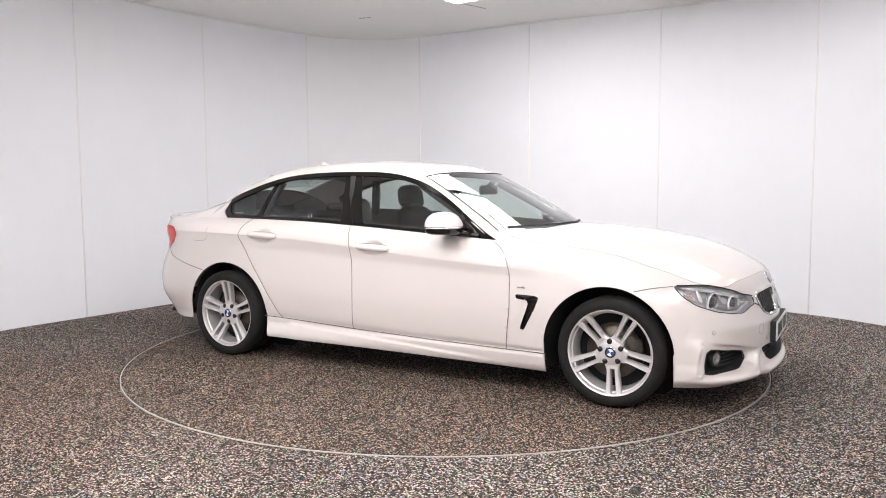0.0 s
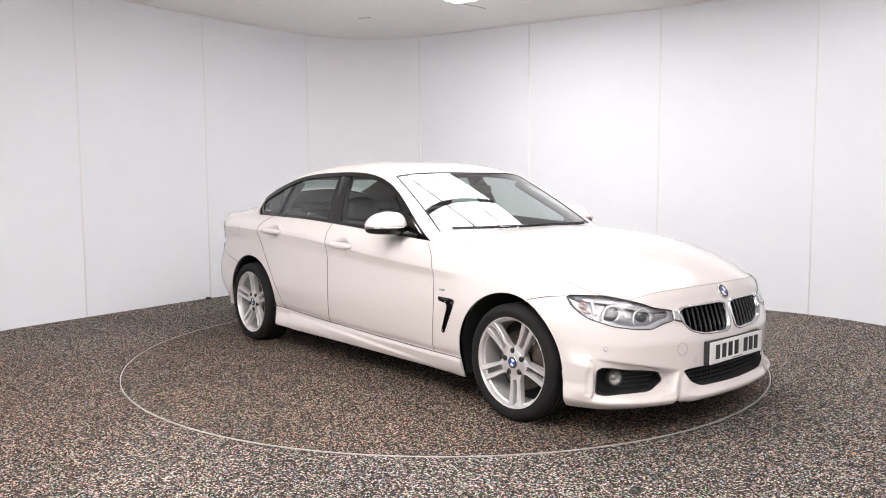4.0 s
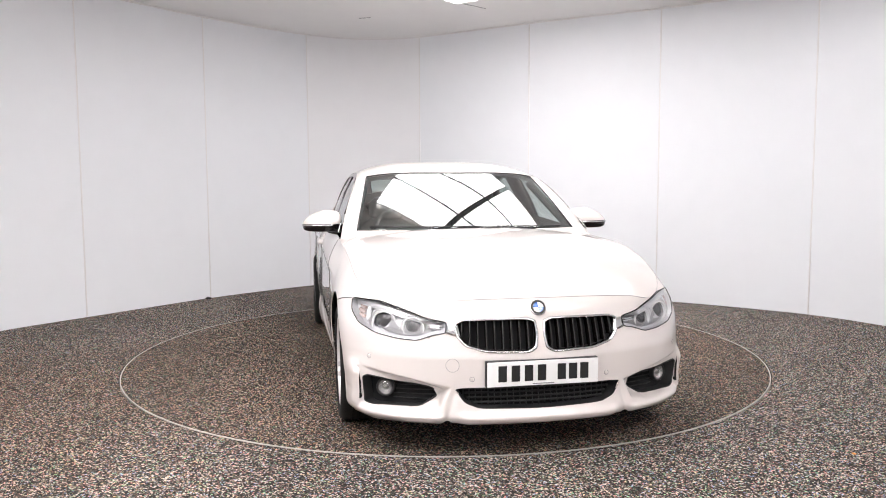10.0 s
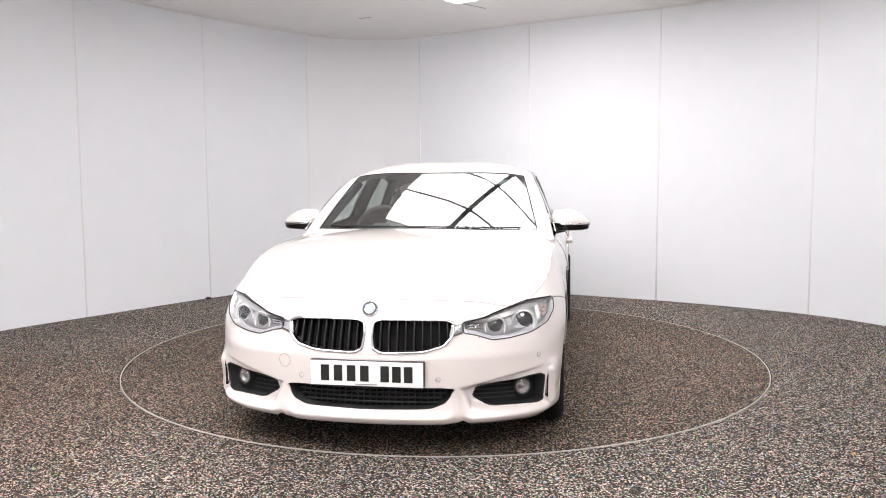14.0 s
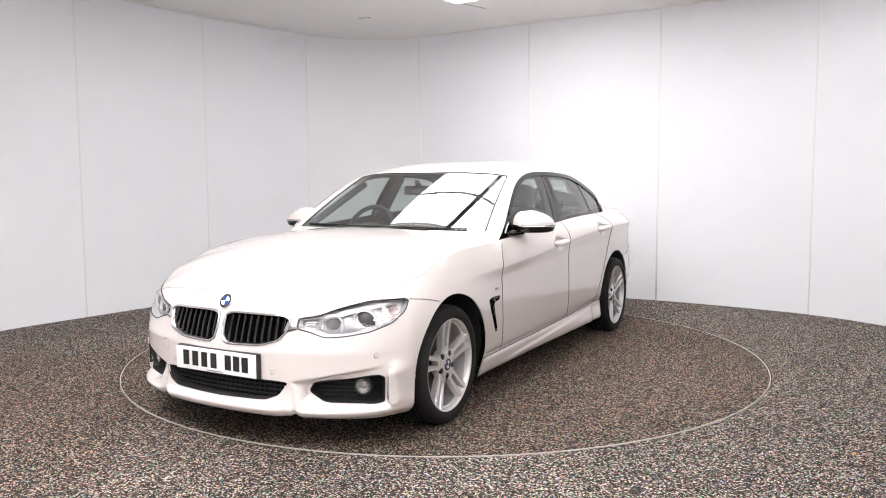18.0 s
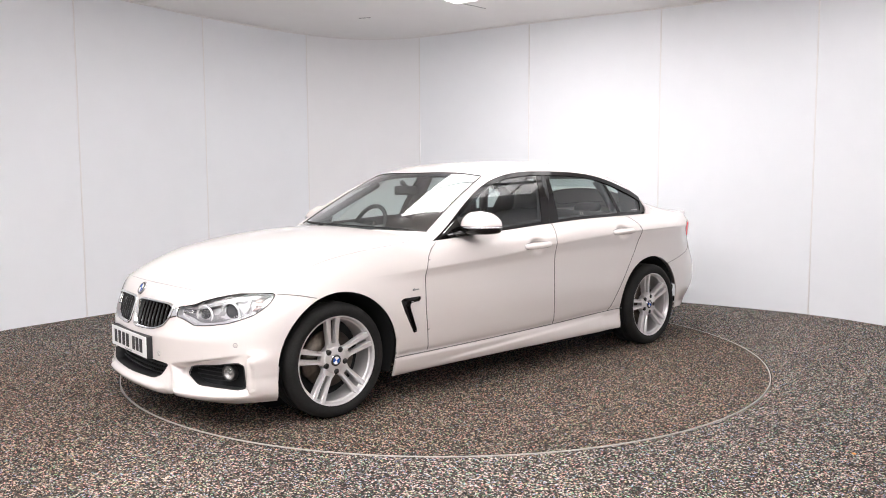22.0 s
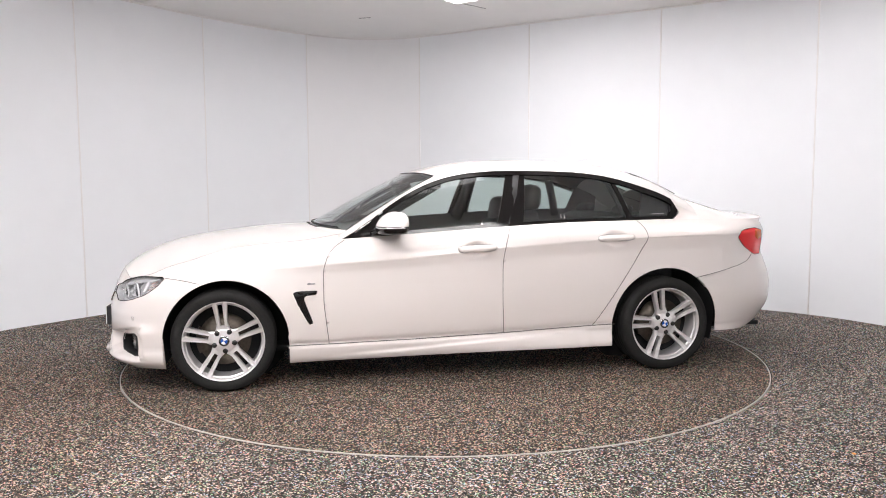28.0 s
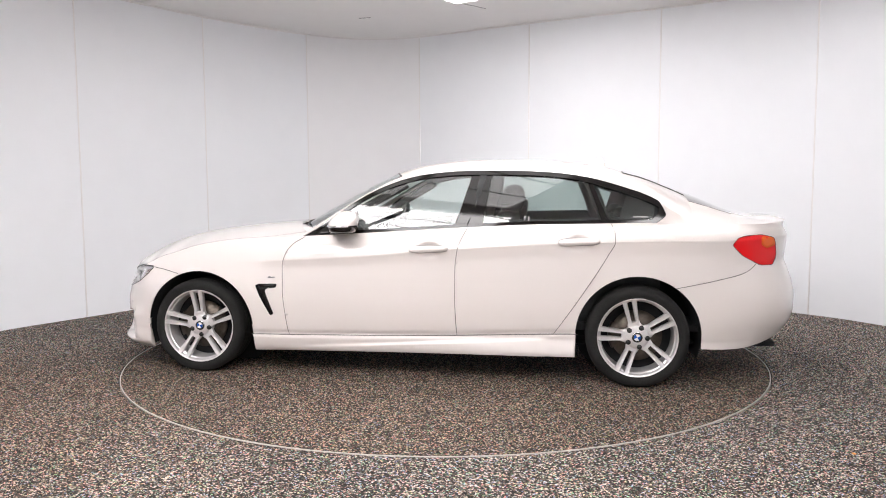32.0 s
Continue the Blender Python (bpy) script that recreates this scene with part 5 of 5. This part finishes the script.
for side in (1, -1):
    fl = (lambda vf: vf) if side > 0 else flip
    host = part("door_mirror", fl(shell(0.0, 0.9999, 0.9775, 0.087)), M_PAINT, car, "white door mirror with a black base")
    rows = []
    for a in np.linspace(0, 2 * math.pi, 44, endpoint=False):
        p = np.array(mirror_ring(0.0, a, 0.977, 0.0))
        c = np.array([0.425, 0.885, 0.977])
        rows.append([c + (p - c) * np.array([g, g, 0]) - np.array([0, 0, h]) for g, h in ((1.0, 0.0), (1.005, 0.006), (0.99, 0.026), (0.94, 0.038), (0.80, 0.046), (0.4, 0.050), (0.02, 0.051))])
    part("mirror_base", fl(grid(np.array(rows), True)), M_BLACK, host)
    strip = [mirror_ring(0.0, a, 0.970, 0.0, lx=0.0935, ly=0.1255) for a in np.linspace(-0.5, math.pi * 0.62, 26)]
    part("mirror_indicator", fl(tube(strip, 0.0050, 6)), M_CHROME, host, "slim clear indicator strip")
    V = [(0.53, 0.785, 0.922), (0.50, 0.815, 0.928), (0.46, 0.865, 0.938)]
    part("mirror_arm", fl(tube(V, 0.019, 10)), M_BLACK, host)
    part("mirror_foot", fl(grid([[(0.58 - 0.22 * t, 0.800 + 0.016 * math.sin(a), 0.915 + 0.016 * t + 0.016 * math.cos(a)) for a in np.linspace(0, 2 * math.pi, 9)] for t in np.linspace(0, 1, 6)])), M_BLACK, host)
    V, F = disc(0.062, (0.322, 0.895, 0.995), "x", 24)
    V = (V - np.array([0.322, 0.895, 0.995])) * np.array([1, 1.25, 0.85]) + np.array([0.322, 0.895, 0.995])
    part("mirror_glass", fl((V, F)), M_CHROME, host)
    part("sail_trim", fl(tube([(0.62, 0.812, 0.935), (0.56, 0.800, 0.975), (0.52, 0.790, 1.0)], 0.004, 6)), M_CHROME, host)

# pale marks on the rear side glass
for side in (1, -1):
    for x0, x1, z0, z1 in ((-1.385, -1.475, 1.020, 1.026), (-0.722, -0.728, 1.004, 1.030), (-0.746, -0.752, 1.000, 1.026)):
        P = [[(x, glass_y(x, z) + 0.0025, z) for z in np.linspace(z0, z1, 2)] for x in np.linspace(x0, x1, 6)]
        vf = grid(np.array(P))
        part("glass_mark", vf if side > 0 else flip(vf), M_GLASSMARK, car, "small pale mark on the glass")

# aerial fin, wipers and scuttle, exhausts, diffuser
rows = []
for t in np.linspace(0, 1, 14):
    x = -1.06 - 0.21 * t
    zb = float(spine_z(x)) - 0.006
    h = 0.004 + 0.068 * (t / 0.8) ** 1.25 if t < 0.8 else 0.072 * (1 - ((t - 0.8) / 0.2) ** 2) + 0.002
    wd = 0.030 * math.sin(math.pi * (0.1 + 0.85 * t)) + 0.004
    rows.append([(x, -wd, zb), (x, -wd * 0.55, zb + h * 0.6), (x, 0, zb + h), (x, wd * 0.55, zb + h * 0.6), (x, wd, zb)])
part("aerial_fin", grid(np.array(rows)), M_PAINT, car, "white shark-fin aerial")
P = []
for y in np.linspace(-0.74, 0.74, 40):
    q = abs(y) / 0.72
    x0, x1 = 0.90 - 0.19 * q ** 2, screen_low(min(q, 1.0)) - 0.03
    zc = float(hood_z(x0))
    P.append([(x0 + 0.03, y, zc - 0.055 - 0.03 * q ** 2), (x0 - 0.03, y, zc - 0.05 - 0.03 * q ** 2), (x1 - 0.05, y, zc - 0.015 - 0.02 * q ** 2)])
part("scuttle", grid(np.array(P)), M_MATT, car, "black scuttle panel under the windscreen")
for y0, y1, lift in ((0.60, -0.10, 0.0), (0.02, -0.62, 0.006)):
    pts = []
    for t in np.linspace(0, 1, 14):
        y = y0 + (y1 - y0) * t
        q, up = abs(y) / CORNER[1], 0.012 + lift + 0.012 * t
        pts.append((0.865 - (0.865 - CORNER[0]) * q ** 2 - 0.9 * up + 0.005, y, 0.955 - 0.010 * q ** 2 + 0.45 * up + 0.006))
    part("wiper", tube(pts, 0.0045, 6), M_MATT, car)
for side in (1, -1):
    for y in (0.42, 0.50):
        V, F = lathe([(0.030, -0.09), (0.034, 0.0), (0.031, 0.003), (0.027, -0.02), (0.025, -0.08)], 24)
        V = np.stack([-V[:, 1] - 2.315, V[:, 0] + side * y, V[:, 2] + 0.318], 1)
        part("exhaust_tip", (V, F), M_EXHAUST, car, "dark chrome exhaust tip")
P = [[(x, y, z) for x, z in ((-2.10, 0.20), (-2.24, 0.215), (-2.31, 0.27), (-2.36, 0.37))] for y in np.linspace(-0.46, 0.46, 20)]
part("diffuser", grid(np.array(P)), M_MATT, car, "black rear diffuser")

# ---------------------------------------------------------------- the cabin
part("cabin_floor", box(2.7, 1.5, 0.05, (-0.45, 0, 0.34), 0.01), M_MATT, car)
for side in (1, -1):
    x = np.linspace(0.64, -1.56, 30)[:, None]
    t = np.linspace(0, 1, 6)[None, :]
    z = 0.33 + (belt_z(x) + 0.034 * smooth01((0.56 - x) / 0.14) - 0.004 - 0.33) * t
    y = side * (glass_y(x, np.maximum(z, 0.9)) - 0.030 - 0.05 * (1 - t))
    part("door_lining", grid(np.stack([x + 0 * t, y, z], -1)), M_DASH, car)
x = np.linspace(0.12, -1.38, 24)[:, None]
w = np.linspace(-1, 1, 25)[None, :]
V = roof(x, np.abs(w) * 0.97)
V = np.stack([V[..., 0], V[..., 1] * np.sign(w), V[..., 2] - 0.030], -1)
part("headliner", grid(V), M_HEADLINER, car)
P = []
for y in np.linspace(-0.76, 0.76, 30):
    q = abs(y) / 0.76
    hump = 0.035 * math.exp(-((y + 0.37) / 0.17) ** 2)
    P.append([(0.80 - 0.16 * q * q, y, 0.930 - 0.01 * q), (0.60 - 0.1 * q * q, y, 0.928), (0.46, y, 0.925 + hump), (0.36, y, 0.905 + hump), (0.33, y, 0.80), (0.36, y, 0.45)])
part("dashboard", grid(np.array(P)), M_DASH, car, "dark grey dashboard")
a = np.linspace(0, 2 * math.pi, 40, endpoint=False)
wheel_m = Matrix.Translation((0.31, -0.37, 0.905)) @ Matrix.Rotation(radians(-24), 4, "Y")
rim_pts = np.array([(wheel_m @ Vector((0, 0.185 * math.cos(t), 0.178 * math.sin(t))))[:] for t in a])
steer = part("steering_wheel", tube(rim_pts, 0.016, 8, True), M_SEAT, car, "black three-spoke steering wheel")
bm = box(0.05, 0.13, 0.12, (0, 0, 0), 0.02)
bmesh.ops.transform(bm, matrix=wheel_m, verts=bm.verts)
part("steering_hub", bm, M_SEAT, steer)
for ang in (0.15, math.pi - 0.15, -math.pi / 2):
    V = [(wheel_m @ Vector((0, r * math.cos(ang), r * math.sin(ang))))[:] for r in (0.04, 0.11, 0.178)]
    part("steering_spoke", tube(V, 0.014, 8), M_LAMPGREY, steer)


def pad(stations, n=28, power=3.2):
    """A stuffed form lofted through (x, z, half thickness, half width) stations, with rounded ends."""
    st = np.array(stations, float)
    k = np.arange(len(st))
    fine_k = np.linspace(0, len(st) - 1, 7 * (len(st) - 1) + 1)
    cur = np.stack([hermite(k, st[:, i])(fine_k) for i in range(4)], 1)
    rows = []
    m = len(cur)
    for i, (x, z, ht, hw) in enumerate(cur):
        u = 2 * i / (m - 1) - 1
        g = max(1 - abs(u) ** 8, 0.0) ** 0.5
        row = []
        for a in np.linspace(0, 2 * math.pi, n, endpoint=False):
            c, s = math.cos(a), math.sin(a)
            row.append((x + g * ht * math.copysign(abs(c) ** (2 / power), c), g * hw * math.copysign(abs(s) ** (2 / power), s), z))
        rows.append(row)
    R = np.array(rows)
    R = np.concatenate([R, R[:, :1]], 1)
    return grid(R)


def seat(x, y, width, rear=False, drop=0.0):
    at = lambda vf, dy=0.0: (np.asarray(vf[0]) + np.array([x, y + dy, -drop]), vf[1])
    host = part("seat", box(0.52, width, 0.16, (x + 0.18, y, 0.50), 0.05, 3, None), M_SEAT, car, "black leather seat")
    hw = width / 2
    if rear:
        part("backrest", at(pad([(-0.06, 0.50, 0.10, hw), (-0.13, 0.70, 0.09, hw), (-0.22, 0.92, 0.08, hw * 0.98), (-0.26, 1.02, 0.05, hw * 0.93)], 40, 5)), M_SEAT, host)
    else:
        part("backrest", at(pad([(-0.04, 0.50, 0.10, hw * 0.98), (-0.10, 0.68, 0.095, hw), (-0.17, 0.86, 0.085, hw * 0.92), (-0.205, 0.98, 0.085, hw * 0.80), (-0.230, 1.06, 0.065, hw * 0.60)])), M_SEAT, host)
    for dy in (-0.34, 0.34) if rear else (0.0,):
        tops = [(-0.28, 1.00, 0.045, 0.12), (-0.29, 1.04, 0.05, 0.125), (-0.30, 1.075, 0.035, 0.10)] if rear else [(-0.235, 1.035, 0.06, 0.115), (-0.245, 1.09, 0.075, 0.135), (-0.255, 1.16, 0.074, 0.13), (-0.26, 1.225, 0.052, 0.10)]
        part("headrest", at(pad(tops, 24, 2.6), dy), M_SEAT, host)
        for d in (-0.06, 0.06):
            low, top = (1.0, 1.02) if rear else (0.99 - drop, 1.09 - drop)
            part("headrest_post", tube([(x - 0.245, y + dy + d, top), (x - 0.225, y + dy + d, low)], 0.007, 6), M_CHROME, host)


seat(-0.38, 0.37, 0.50)
seat(-0.38, -0.37, 0.50, drop=0.09)
seat(-1.06, 0.0, 1.30, True)
P = [[(x, y, z) for x, z in ((-1.40, 0.96), (-1.75, 0.975), (-1.95, 0.985))] for y in np.linspace(-0.66, 0.66, 8)]
part("parcel_shelf", grid(np.array(P)), M_MATT, car)
mirror = part("rear_view_mirror", box(0.035, 0.235, 0.065, (0.25, 0.0, 1.185), 0.015, 3), M_BLACK, car, "black interior mirror")
part("mirror_stem", tube([(0.25, 0, 1.21), (0.29, 0, 1.245)], 0.018, 8), M_BLACK, mirror)
for side in (1, -1):
    xs = np.linspace(0.62, 0.05, 12)
    V = np.stack([xs, 0.70 - 0.13 * (0.62 - xs) / 0.60 + 0.02, 0.945 + 0.33 * (0.62 - xs) / 0.60], 1)
    V[:, 2] -= 0.030
    part("pillar_trim", tube(V * np.array([1, side, 1]), 0.026, 8), M_DASH, car)
    V = np.array([(-0.36, side * 0.745, 0.95), (-0.43, side * 0.67, 1.15), (-0.46, side * 0.60, 1.29)])
    part("belt_pillar_trim", tube(V, 0.045, 8), M_DASH, car)
    V = np.array([(-1.225, side * 0.73, 0.97), (-1.17, side * 0.66, 1.13), (-1.12, side * 0.60, 1.25)])
    part("divider_trim", tube(V, 0.034, 8), M_DASH, car)
    V = side_pane(-1.30, -1.54, -1.36, -1.56, 0.0, 0.0, 8, 10, -0.045)
    vf = grid(V) if side > 0 else flip(grid(V))
    part("rear_pillar_trim", vf, M_DASH, car)

# ---------------------------------------------------------------- the turning table and car
def motions():
    rows_car, rows_table = [], []
    for t in range(0, 33):
        turn = Matrix.Rotation(radians(TURN_START + TURN_RATE * t), 4, "Z")
        rows_table.append((float(t), turn))
        rows_car.append((float(t), turn @ Matrix.Translation((CAR_AHEAD, CAR_ASIDE, 0.0))))
    walk(turntable, rows_table)
    walk(car, rows_car)


motions()
